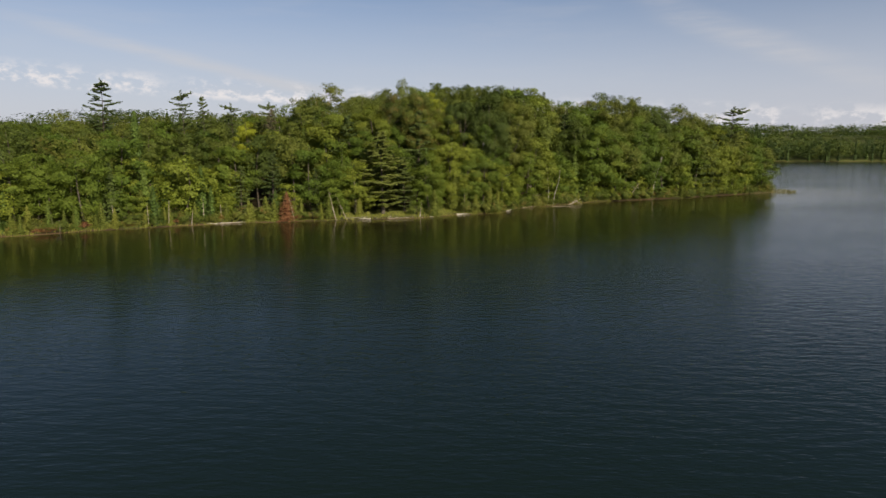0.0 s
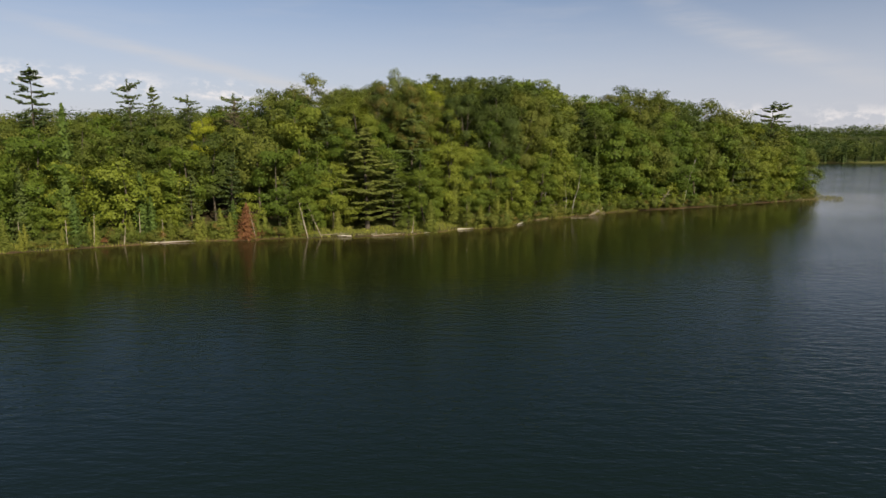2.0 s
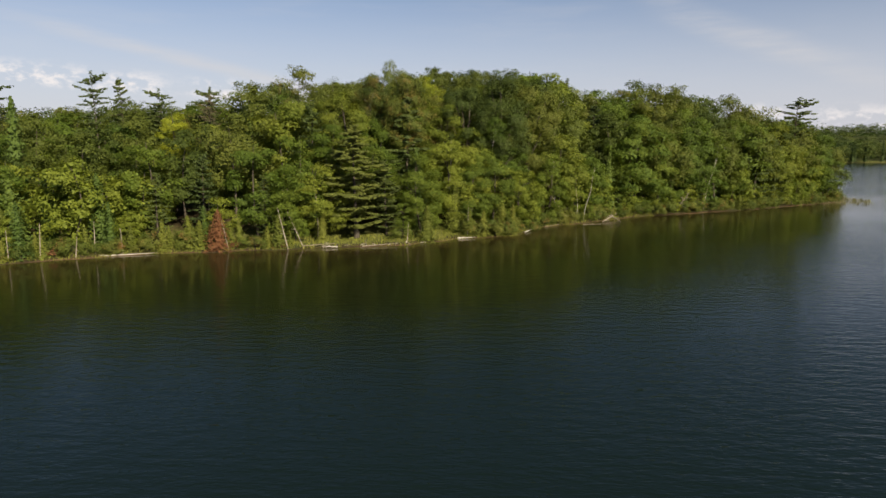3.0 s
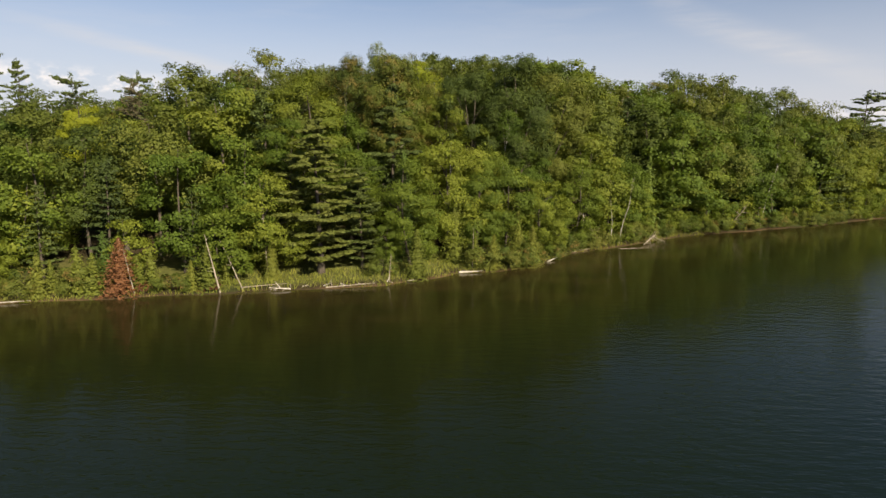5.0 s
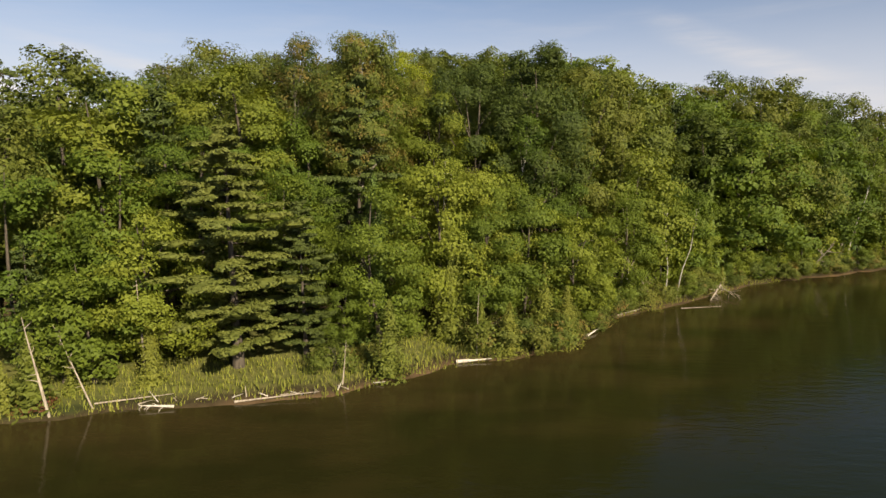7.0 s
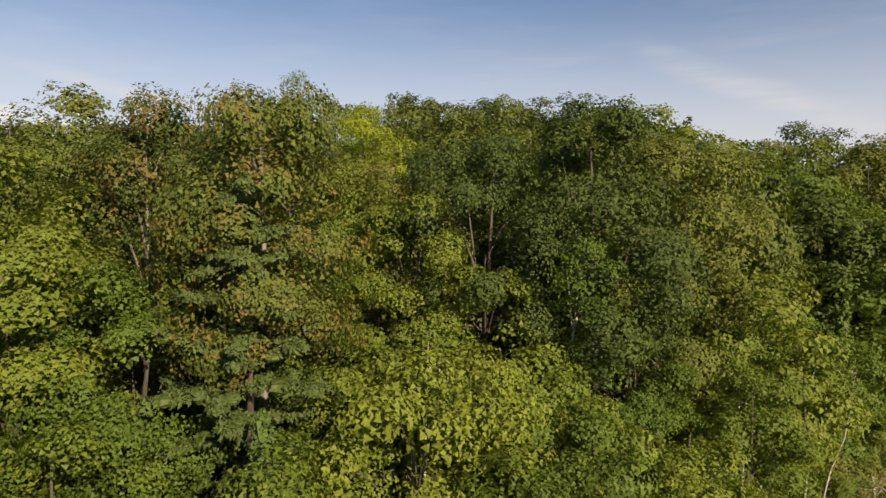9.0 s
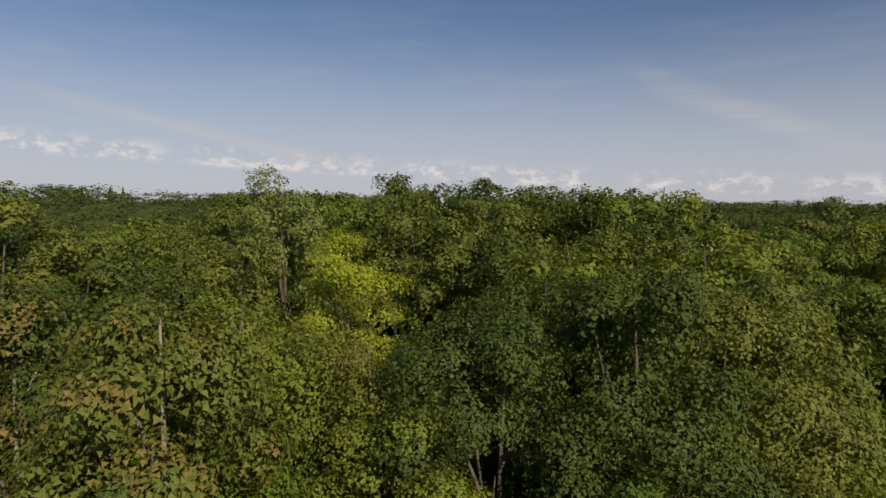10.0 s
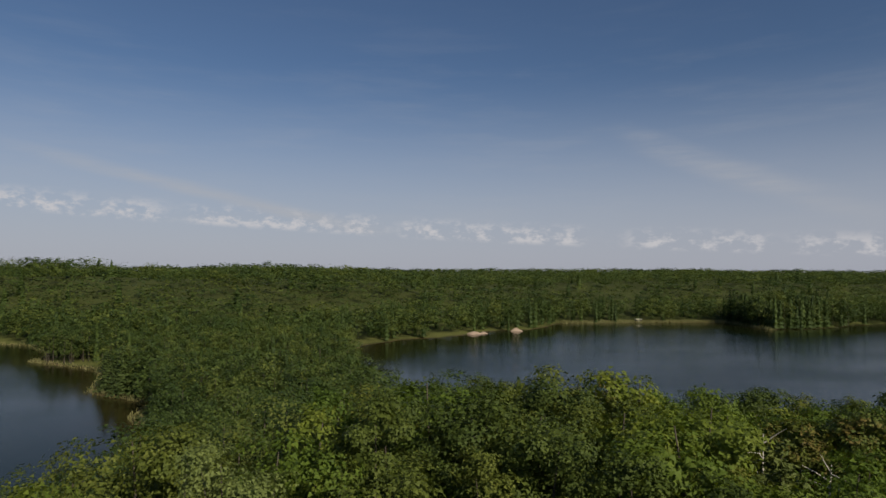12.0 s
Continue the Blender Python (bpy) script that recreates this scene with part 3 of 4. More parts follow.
        put("red_bush", 0.9, (twigs, None), leaves, BARK, RUST)
    return kinds


KINDS = prototypes()
LABELS = {
    "oak": ("broadleaf_tree", "tall oak with a rounded dark green crown", "tree", "hill woods"),
    "maple": ("broadleaf_tree", "leafy maple with layered bright green foliage", "tree", "hill woods"),
    "turning": ("broadleaf_tree", "tall tree with green leaves turning orange", "tree", "hill woods"),
    "pale": ("broadleaf_tree", "pale yellowish tree with thin whitish-green leaves", "tree", "hill woods"),
    "yellow": ("broadleaf_tree", "bright yellow-green tree standing out of the canopy", "tree", "hill woods"),
    "aspen": ("aspen_tree", "slender aspen with pale trunk and light green leaves", "tree", "hill woods"),
    "sapling": ("young_maple", "young maple with low layered yellow-green leaves", "tree", "shore trees"),
    "bush": ("shrub", "low leafy shrub at the lake bank", "shrub", "bank shrubs"),
    "pine": ("pine_tree", "white pine with level plates of needles", "pine", "shore pines"),
    "tall_pine": ("pine_tree", "tall pine with bare trunk and flat tufted top", "pine", "tall pines"),
    "fir": ("fir_tree", "pointed green fir with drooping boughs", "conifer", "shore conifers"),
    "spruce": ("spruce_tree", "dense blue-green spruce with upright needles", "conifer", "shore conifers"),
    "cedar": ("cedar_tree", "small yellow-green cedar at the water's edge", "conifer", "shore cedars"),
    "red_cedar": ("dead_cedar", "dead cedar with rust-red needles at the waterline", "conifer", ""),
    "thin_pine": ("dying_pine", "dying pine with thin brown needles", "pine", ""),
    "red_bush": ("shrub", "low rust-red shrub on the bank", "shrub", "red shrubs"),
}
RNG = np.random.RandomState(7)
FIRST = {}


def plant(kind, x, y, height=None, which=None, wide=1.0, turn=None, lift=-0.08):
    """A tree of that kind rooted in the ground; later ones share the first one's meshes."""
    if "far_" + kind in KINDS and (abs(x - 1) > 21 or y > 162):
        kind = "far_" + kind
    pool = KINDS[kind]
    k = RNG.randint(len(pool)) if which is None else which % len(pool)
    h, wood, limbs, leaves = pool[k]
    name, label, category, group = LABELS[kind.replace("far_", "")]
    s = (height or h * RNG.uniform(0.85, 1.12)) / h
    z = float(ground_height(np.array([x]), np.array([y]))[0]) + lift
    m = pose(x, y, max(z, -0.25), RNG.uniform(-2, 2), RNG.uniform(-2, 2), RNG.uniform(0, 360) if turn is None else turn)
    if (kind, k) not in FIRST:
        t = FIRST[kind, k] = thing(name, label, category, group)
        part("trunk", wood, t)
        if limbs:
            tagged(part("branching", limbs, t), kind="stuff")
        part("crown", leaves, t)
        t.matrix_basis = m
    else:
        t = copy_thing(FIRST[kind, k], m)
    t.scale = (s * wide, s * wide, s)
    return t


# ---------------------------------------------------------------- trees that stand out
TAKEN = []


def mark(kind, x, y, height, which=None, wide=1.0, room=2.2, turn=None):
    TAKEN.append((x, y, room))
    return plant(kind, x, y, height, which, wide, turn)


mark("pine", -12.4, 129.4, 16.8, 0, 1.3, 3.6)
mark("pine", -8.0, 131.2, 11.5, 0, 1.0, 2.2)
mark("pine", -5.6, 141.0, 19.0, 1, 0.85, 2.5)
mark("sapling", -2.8, 134.5, 12.5, 0, 1.0, 2.2)
mark("fir", -3.6, 137.0, 13.0, 0, 1.0, 2.0)
mark("cedar", -1.8, 128.9, 5.5, 0, 1.25)
mark("cedar", 12.0, 137.0, 5.0, 1, 1.1)
mark("cedar", 10.3, 138.2, 6.5, 2)
mark("cedar", 2.4, 136.8, 9.0, 1, 0.9)
mark("sapling", 5.5, 139.0, 10.5, 1)
mark("sapling", 9.0, 142.0, 11.5, 2)
mark("sapling", 14.0, 142.5, 10.0, 3)
mark("sapling", 1.4, 139.6, 14.0, 2, 0.9)
mark("sapling", 4.2, 144.6, 11.5, 0)
mark("sapling", 7.2, 145.6, 12.0, 1)
mark("sapling", 6.4, 142.6, 10.5, 3)
mark("sapling", 9.9, 145.0, 11.0, 2)
TAKEN.append((35.0, 194.0, 4.5))
mark("sapling", -0.4, 143.6, 11.0, 2)
mark("maple", 12.4, 147.2, 13.5, 0, 0.95)
mark("sapling", 4.6, 149.6, 13.0, 3)
mark("maple", -7.6, 147.0, 15.0, 1)
mark("maple", 1.0, 149.8, 16.0, 2)
mark("sapling", -9.8, 136.5, 11.5, 0)
mark("maple", -10.8, 141.0, 14.0, 1)
mark("cedar", 16.4, 147.5, 8.0, 0)
mark("sapling", 19.5, 150.5, 11.5, 0)
mark("maple", 23.0, 155.5, 16.0, 1, 1.0, 3)
mark("sapling", -18.0, 128.5, 11.0, 2)
mark("maple", -21.5, 130.5, 14.5, 0, 1.0, 3)
mark("maple", -27.0, 128.0, 13.0, 2, 1.0, 3)
mark("cedar", -16.9, 125.8, 5.2, 2, 0.8)
mark("red_cedar", -30.2, 120.3, 5.4, 0, 1.6)
mark("pine", -34.5, 126.6, 12.0, 1, 0.95)
mark("pine", -40.0, 123.6, 10.0, 2, 1.0)
mark("pine", -25.6, 127.2, 9.0, 1, 1.0)
mark("fir", -46.5, 121.0, 10.0, 0, 1.1)
mark("cedar", -27.6, 121.6, 4.0, 1)
for kind, x, y, top, which, wide in [("turning", -6.0, 143.4, 26.0, 0, 0.85), ("turning", -12.0, 146.2, 26.2, 1, 0.95), ("oak", 11.6, 151.0, 26.4, 0, 1.05), ("oak", 4.6, 150.2, 24.6, 1, 1.0),
                                    ("oak", 8.0, 159.5, 25.8, 2, 1.0), ("yellow", -3.4, 160.6, 27.8, 0, 0.95), ("oak", 23.6, 162.0, 25.4, 3, 1.0), ("turning", -0.8, 152.5, 25.2, 2, 0.9),
                                    ("oak", -19.5, 146.5, 25.4, 2, 1.0), ("oak", 17.5, 156.5, 25.0, 1, 1.0), ("oak", 15.3, 177.8, 31.0, 0, 1.05), ("oak", -11.0, 155.5, 25.8, 3, 1.0)]:
    mark(kind, x, y, top - float(ground_height(np.array([x]), np.array([y]))[0]), which, wide, 3.0)
mark("pale", -9.8, 174.5, 19.3, 0, 1.0, 3.0)
mark("yellow", -43.0, 137.0, 16.0, 1, 0.8, 3.0)
mark("maple", 33.0, 205.0, 21.0, 3, 0.8, 3.0)
mark("tall_pine", -76.0, 141.0, 24.0, 0, 1.05, 3)
mark("fir", -62.0, 127.0, 19.0, 1, 0.8, 2.5)
mark("tall_pine", -58.5, 144.0, 21.5, 1, 0.75)
mark("tall_pine", -54.0, 144.0, 20.5, 2, 0.7)
mark("tall_pine", -48.0, 146.0, 18.6, 1, 0.85)
mark("tall_pine", -40.5, 146.0, 18.8, 1, 0.85)
mark("thin_pine", -38.5, 141.0, 18.5, 0)
mark("tall_pine", 89.5, 198.0, 26.0, 1, 1.1)
mark("aspen", 60.0, 179.5, 17.0, 0)
mark("maple", 70.0, 186.0, 20.0, 1, 1.0, 3)
mark("maple", 98.0, 203.0, 17.0, 2, 1.0, 3)

# ---------------------------------------------------------------- the rest of the near woods
BOX = (-105, 118, 84, 262)
spots = [(x, y) for x, y, _ in TAKEN]
rooms = [q for _, _, q in TAKEN]
tries = np.stack([RNG.uniform(BOX[0], BOX[1], 16000), RNG.uniform(BOX[2], BOX[3], 16000)], 1)
depth_in = inland(tries[:, 0], tries[:, 1])
front_gap = edge_distance(np.array(SHORE, float), tries[:, 0], tries[:, 1], False)
chosen = []
for (x, y), d, g in zip(tries, depth_in, front_gap):
    bank = 3.0 if -21 < x < 3 else 0.7 if x > 6 else 1.3
    if d < bank:
        continue
    room = 0.8 if d < 5.5 or (-31 < x < 3 and d < 8) else 1.35 if d < 11 else 1.9 if d < 24 else 2.6
    if all((x - a) ** 2 + (y - b) ** 2 > (room + q) ** 2 for (a, b), q in zip(spots, rooms)):
        spots.append((x, y))
        rooms.append(room)
        chosen.append((x, y, d, g))
chosen.sort(key=lambda c: c[3])


def pick_kind(x, d):
    u = RNG.uniform()
    if x > 24 and d < 2.6:
        return ("bush", RNG.uniform(1.6, 3.2)) if u < 0.5 else ("sapling", RNG.uniform(3.0, 6.0)) if u < 0.8 else ("cedar", RNG.uniform(3, 5.5))
    d = d + 8 * float(np.interp(x, [22, 40], [0, 1]))
    if -31 < x < 3 and d < 8:
        if d < 4.4:
            return ("bush", RNG.uniform(1.0, 2.2)) if u < 0.7 else ("cedar", RNG.uniform(2.0, 3.5))
        return ("bush", RNG.uniform(1.6, 3.0)) if u < 0.2 else ("sapling", RNG.uniform(4.5, 8.5)) if u < 0.8 else ("cedar", RNG.uniform(3.5, 6))
    tall = float(np.interp(x, [-46, -24, 25, 45, 90, 108], [0.74, 1.0, 1.0, 1.04, 1.02, 0.85]))
    if d < 5.5 and x > 8:
        return (("bush", RNG.uniform(1.5, 3.0)) if u < 0.25 else ("cedar", RNG.uniform(4, 8)) if u < 0.5 else ("sapling", RNG.uniform(4.5, 9)))
    if d < 5.5:
        return (("bush", RNG.uniform(1.2, 2.8)) if u < 0.36 else ("cedar", RNG.uniform(2.5, 6.5)) if u < 0.72
                else ("sapling", RNG.uniform(3.5, 6)) if u < 0.9 else ("fir", RNG.uniform(4, 7)))
    if d < 11:
        return (("sapling", RNG.uniform(7, 12)) if u < 0.42 else ("fir", RNG.uniform(8, 13)) if u < 0.55 else ("cedar", RNG.uniform(6, 10)) if u < 0.68
                else ("maple", RNG.uniform(11, 15)) if u < 0.9 else ("spruce", RNG.uniform(9, 13)))
    if d < 30 and RNG.uniform() < 0.26:
        return "sapling", RNG.uniform(6, 11)
    if d < 20:
        return (("maple", RNG.uniform(15, 19.5) * tall) if u < 0.5 else ("oak", RNG.uniform(16.5, 20.5) * tall) if u < 0.78
                else ("pine", RNG.uniform(14, 18) * tall) if u < 0.9 else ("fir", RNG.uniform(12, 17) * tall))
    if u < 0.48:
        return "oak", RNG.uniform(18.5, 22.5) * tall
    if u < 0.74:
        return "maple", RNG.uniform(16, 20.5) * tall
    if u < 0.82:
        return "aspen", RNG.uniform(17, 21) * tall
    if u < 0.90:
        return "turning", RNG.uniform(17, 21) * tall
    if u < 0.92:
        return "yellow", RNG.uniform(15, 18) * tall
    return "pine", RNG.uniform(15, 19) * tall


def canopy_top(x, y):
    """Height of the hill's domed canopy above the lake."""
    return float(np.interp(y, [140, 160, 178, 205, 225, 250], [24.5, 25.6, 32.0, 32.6, 28.5, 22.0])) - float(np.interp(abs(x - 2), [15, 34], [0, 4.5]))


NEAR = 500
for x, y, d, g in chosen[:NEAR]:
    kind, h = pick_kind(x, d)
    if y > 150 and -20 < x < 26:
        kind = "oak" if kind in ("pine", "fir", "aspen") else kind
    if -30 < x < 40:
        room_up = canopy_top(x, y) - float(ground_height(np.array([x]), np.array([y]))[0])
        h = room_up + RNG.uniform(-2.4, 0.5) if y > 164 and h > 13 and d > 15 else min(h, room_up + RNG.uniform(-1.6, 0.6))
    plant(kind, x, y, h, wide=RNG.uniform(0.95, 1.2))

# low growth that hangs over the waterline
edge = np.array(SHORE, float)
for k in range(len(edge) - 1):
    (x0, y0), (x1, y1) = edge[k], edge[k + 1]
    if x1 < -70 or x0 > 104:
        continue
    run = math.hypot(x1 - x0, y1 - y0)
    for q in np.arange(0.5, run, 1.5 if x0 > 2 else 1.7):
        x = x0 + (x1 - x0) * q / run - (y1 - y0) / run * RNG.uniform(0.3, 2.2)
        y = y0 + (y1 - y0) * q / run + (x1 - x0) / run * RNG.uniform(0.3, 2.2)
        if not (-70 < x < -21.5 or x > 5) or any(math.hypot(x - a, y - b) < 1.7 for a, b in ((27.2, 154.0), (26.0, 153.4), (59.0, 174.6))):
            continue
        u = RNG.uniform()
        if x < 0:
            plant(*(("bush", x, y, RNG.uniform(1.0, 2.2)) if u < 0.36 else ("cedar", x, y, RNG.uniform(2.4, 4.8)) if u < 0.84 else ("red_bush", x, y, RNG.uniform(0.6, 1.2))), wide=RNG.uniform(1.0, 1.4))
        else:
            plant(*(("bush", x, y, RNG.uniform(1.2, 2.8)) if u < 0.6 else ("sapling", x, y, RNG.uniform(2.6, 5.0)) if u < 0.85 else ("cedar", x, y, RNG.uniform(2.5, 5.0))), wide=RNG.uniform(1.0, 1.4))

# ---------------------------------------------------------------- woods too many to count


def woods(name, label, trees, leaves, leaf, lobes, subs, trunk=True, seed=3):
    """Joined canopy: a few crown shapes set out over many places, each tree with its own tone."""
    r = np.random.RandomState(seed)
    shapes = []
    for k in range(7):
        if k == 6:
            v, f = cone_crown(r, 1.0, 0.2, 0.03, leaves, leaf * 0.8, 6, 0.3)
            shapes.append((v, np.concatenate([f[:, [0, 1, 2]], f[:, [0, 2, 3]]])))
        else:
            shapes.append(broad_crown(r, 1.0, 0.25, 0.12, lobes, subs, leaves, leaf, 0.85)[0])
    vs, fs, tones, count = [], [], [], 0
    for x, y, z, h, wide, tone, conifer in trees:
        v, f = shapes[6] if conifer else shapes[r.randint(6)]
        a = r.uniform(0, 6.28)
        turn = np.array([[math.cos(a), math.sin(a), 0], [-math.sin(a), math.cos(a), 0], [0, 0, 1]])
        vs.append((v * np.array([wide * h, wide * h, h])) @ turn + np.array([x, y, z]))
        fs.append(f + count)
        count += len(v)
        tones.append(np.full(len(v), tone * (0.35 if conifer else 1.0)))
    me = with_tone(mesh_from("crowns", np.concatenate(vs), np.concatenate(fs), WOODS), "tone", np.concatenate(tones))
    e = thing(name, label, "woodland")
    e["kind"] = "stuff"
    tagged(part("crowns", me, e), kind="stuff")
    if trunk:
        stems = join([tube(np.array([[x, y, z - 0.2], [x, y, z + h * 0.8]]), [0.2, 0.06], 5) for x, y, z, h, *_ in trees])
        tagged(part("trunks", mesh_from("trunks", *stems, BARK, True), e), kind="stuff")
    return e


def heights(xy):
    return ground_height(xy[:, 0], xy[:, 1])


rest = np.array([(x, y) for x, y, d, g in chosen[NEAR:] if d > 2])
rest_z = heights(rest)
woods("hill_woods", "dense green hardwood canopy over the back of the hill",
      [(x, y, z, max(canopy_top(x, y) - z + RNG.uniform(-2.5, 0.5), 14.0) if -30 < x < 36 else RNG.uniform(14, 21.5) * float(np.interp(x, [-46, -24, 20, 40], [0.78, 0.95, 0.95, 1.02])), RNG.uniform(0.95, 1.3), RNG.uniform() ** 1.2, RNG.uniform() < 0.07) for (x, y), z in zip(rest, rest_z)],
      760, 0.022, 16, 4, True, 4)


def scatter(n, x0, x1, y0, y1, seed, shore_only=0.0, gap=3.0):
    r = np.random.RandomState(seed)
    p = np.stack([r.uniform(x0, x1, n), r.uniform(y0, y1, n)], 1)
    d = inland(p[:, 0], p[:, 1])
    keep = (d > gap) & ((d < shore_only) | (shore_only == 0))
    return p[keep], d[keep]


def far_trees(p, r, tall=19, conifers=0.15, wide=1.1):
    z = heights(p)
    return [(x, y, q, tall * r.uniform(0.75, 1.15), wide * r.uniform(0.85, 1.25), r.uniform() ** 1.3, r.uniform() < conifers) for (x, y), q in zip(p, z)]


R2 = np.random.RandomState(21)
p, d = scatter(12000, -260, 90, 200, 470, 22)
near_edge = (p[:, 0] > BOX[0]) & (p[:, 0] < BOX[1]) & (p[:, 1] < BOX[3])
p = p[~near_edge & (np.abs(p[:, 0] - 2) < 0.80 * (p[:, 1] - 120))]
woods("isthmus_woods", "green mixed woods on the neck of land between bay and lake", far_trees(p[:800], R2, 16, 0.15), 230, 0.040, 12, 4, True, 5)
p, d = scatter(9000, -420, 760, 440, 900, 23, 40.0, 0.8)
woods("far_shore_woods", "even green woods along the far lake shore", far_trees(p[:1300], R2, 20, 0.25), 110, 0.06, 9, 3, False, 6)
p, d = scatter(18000, -700, 1000, 470, 1100, 24, 0.0, 30.0)
woods("far_hill_woods", "distant green wooded hills", far_trees(p[:3200], R2, 16, 0.05, 2.3), 46, 0.068, 6, 3, False, 7)
p, d = scatter(9000, -2200, 2400, 1050, 2600, 25, 0.0, 30.0)
woods("horizon_woods", "wooded ridges on the horizon", far_trees(p[:2200], R2, 17, 0.05, 4.4), 34, 0.085, 5, 2, False, 8)
p, d = scatter(1200, 249, 330, 596, 680, 27, 0.0, 1.0)
woods("point_woods", "dark tall conifers on a point of the far lake shore", far_trees(p[:170], R2, 25, 0.6, 1.2), 130, 0.05, 9, 3, True, 10)
p, d = scatter(3000, -420, -90, 20, 300, 26, 0.0, 4.0)
p = p[p[:, 0] < -100]
woods("west_woods", "green woods running on along the near shore", far_trees(p[:220], R2, 15, 0.2), 160, 0.055, 10, 3, True, 9)

# ---------------------------------------------------------------- bank: grass, snags, logs, birches


def blades(name, label, p, tall, wide, mat, seed):
    """Upright blades, one narrow bent leaf each."""
    r = np.random.RandomState(seed)
    n = len(p)
    z = np.maximum(heights(p), -0.1)
    a = r.uniform(0, 6.28, n)
    h = tall * r.uniform(0.5, 1.2, n)
    lean = r.normal(0, 0.25, (n, 2)) * h[:, None]
    w = wide * r.uniform(0.6, 1.4, n)
    base = np.stack([p[:, 0], p[:, 1], z - 0.03], 1)
    side = np.stack([np.cos(a) * w, np.sin(a) * w, 0 * a], 1)
    mid = base + np.stack([lean[:, 0] * 0.4, lean[:, 1] * 0.4, h * 0.6], 1)
    tip = base + np.stack([lean[:, 0], lean[:, 1], h], 1)
    v = np.stack([base - side, base + side, mid + side * 0.8, tip, mid - side * 0.8], 1).reshape(-1, 3)
    k = np.arange(n)[:, None] * 5
    quads = k + np.array([[0, 1, 2, 4]])
    tris = k + np.array([[4, 2, 3]])
    me = bpy.data.meshes.new("blades")
    me.from_pydata(v.tolist(), [], quads.tolist() + tris.tolist())
    me.materials.append(mat)
    with_tone(me, "tone", np.repeat(r.uniform(0, 1, n), 5))
    ob = new(name, me)
    return tagged(ob, label, "grass", kind="stuff")


def strip(n, x0, x1, y0, y1, lo, hi, seed):
    r = np.random.RandomState(seed)
    p = np.stack([r.uniform(x0, x1, n), r.uniform(y0, y1, n)], 1)
    d = inland(p[:, 0], p[:, 1])
    return p[(d > lo) & (d < hi)]


blades("bank_grass", "tall green and straw grass on the lake bank", strip(150000, -72, 45, 98, 176, -0.3, 6.5, 31)[:17000], 0.45, 0.03, GRASS, 32)
blades("point_reeds", "sparse reeds in the shallows off the point", strip(40000, 96, 122, 196, 222, -7.0, 1.0, 33)[:700], 0.9, 0.04, REED, 34)
blades("far_reeds", "straw-coloured reed belt on the far lake shore", strip(60000, 104, 255, 590, 680, -2.0, 9.0, 35)[:6000], 1.8, 0.16, REED, 36)
blades("bay_reeds", "straw-coloured reed fringe round the bay", strip(60000, -260, -70, 300, 500, -1.5, 2.5, 37)[:4000], 1.3, 0.12, REED, 38)


def polyline(points, n):
    points = np.asarray(points, float)
    t = np.linspace(0, len(points) - 1, n)
    return np.stack([np.interp(t, np.arange(len(points)), points[:, i]) for i in range(3)], 1)


def dead_tree(name, label, root, tip, thick, stubs, seed, mat=DEAD_WOOD, spread_to=0.9, category="dead tree"):
    """Bare stem from root to tip with broken side branches."""
    r = np.random.RandomState(seed)
    t = thing(name, label, category)
    t.location = root
    root, tip = np.array(root, float), np.array(tip, float)
    axis = tip - root
    s = np.linspace(0, 1, 8)[:, None]
    path = s * axis + np.cumsum(r.normal(0, 0.02 * np.linalg.norm(axis) / 8, (8, 3)), 0) * s
    part("stem", mesh_from("stem", *tube(path, thick * np.linspace(1.15, 0.25, 8) * r.uniform(0.85, 1.15, 8), 7), mat, True), t)
    for k in range(stubs):
        f = r.uniform(0.25, 0.97)
        p0 = np.array([np.interp(f, s[:, 0], path[:, i]) for i in range(3)])
        out = unit(np.cross(axis, r.normal(size=3))) * spread_to * r.uniform(0.3, 1.0) * (1.15 - f * 0.6) + axis / np.linalg.norm(axis) * r.uniform(-0.05, 0.5) * spread_to
        part("branch", mesh_from("branch", *tube(np.array([p0, p0 + out * 0.55 + r.normal(0, 0.05, 3), p0 + out]), thick * np.array([0.34, 0.22, 0.07]), 5), mat, True), t)
    return t


def on_ground(x, y, up=0.0):
    return (x, y, max(float(ground_height(np.array([x]), np.array([y]))[0]), -0.15) + up)


dead_tree("snag", "bare bleached snag leaning at the waterline", on_ground(-20.8, 121.4, -0.1), (-22.3, 121.8, 6.0), 0.085, 9, 1)
dead_tree("snag", "thin grey leaning dead stem on the bank", on_ground(-18.9, 122.6, -0.1), (-21.2, 123.0, 5.2), 0.06, 4, 2)
dead_tree("snag", "thin grey leaning dead stem on the bank", on_ground(-28.6, 119.9, -0.1), (-29.6, 120.2, 4.6), 0.06, 5, 3)
dead_tree("snag", "thin dead spruce with bare side twigs", on_ground(-17.4, 126.2, -0.1), (-17.8, 126.3, 7.6), 0.08, 14, 4, DEAD_WOOD, 0.8)
dead_tree("snag", "thin dead spruce with bare side twigs", on_ground(-4.6, 126.9, -0.1), (-4.3, 127.0, 3.1), 0.05, 12, 5, DEAD_WOOD, 0.6)
dead_tree("snag", "slim upright dead stem on the grassy bank", on_ground(4.6, 134.0, -0.1), (4.7, 134.1, 5.0), 0.05, 3, 6)
dead_tree("snag", "pale broken birch snag among green trees", on_ground(1.6, 142.4, -0.1), (1.9, 142.2, 15.0), 0.09, 6, 7, BIRCH_BARK, 1.2)
dead_tree("snag", "pale broken birch snag among green trees", on_ground(2.1, 142.9, -0.1), (2.5, 142.9, 14.3), 0.07, 5, 8, BIRCH_BARK, 1.0)
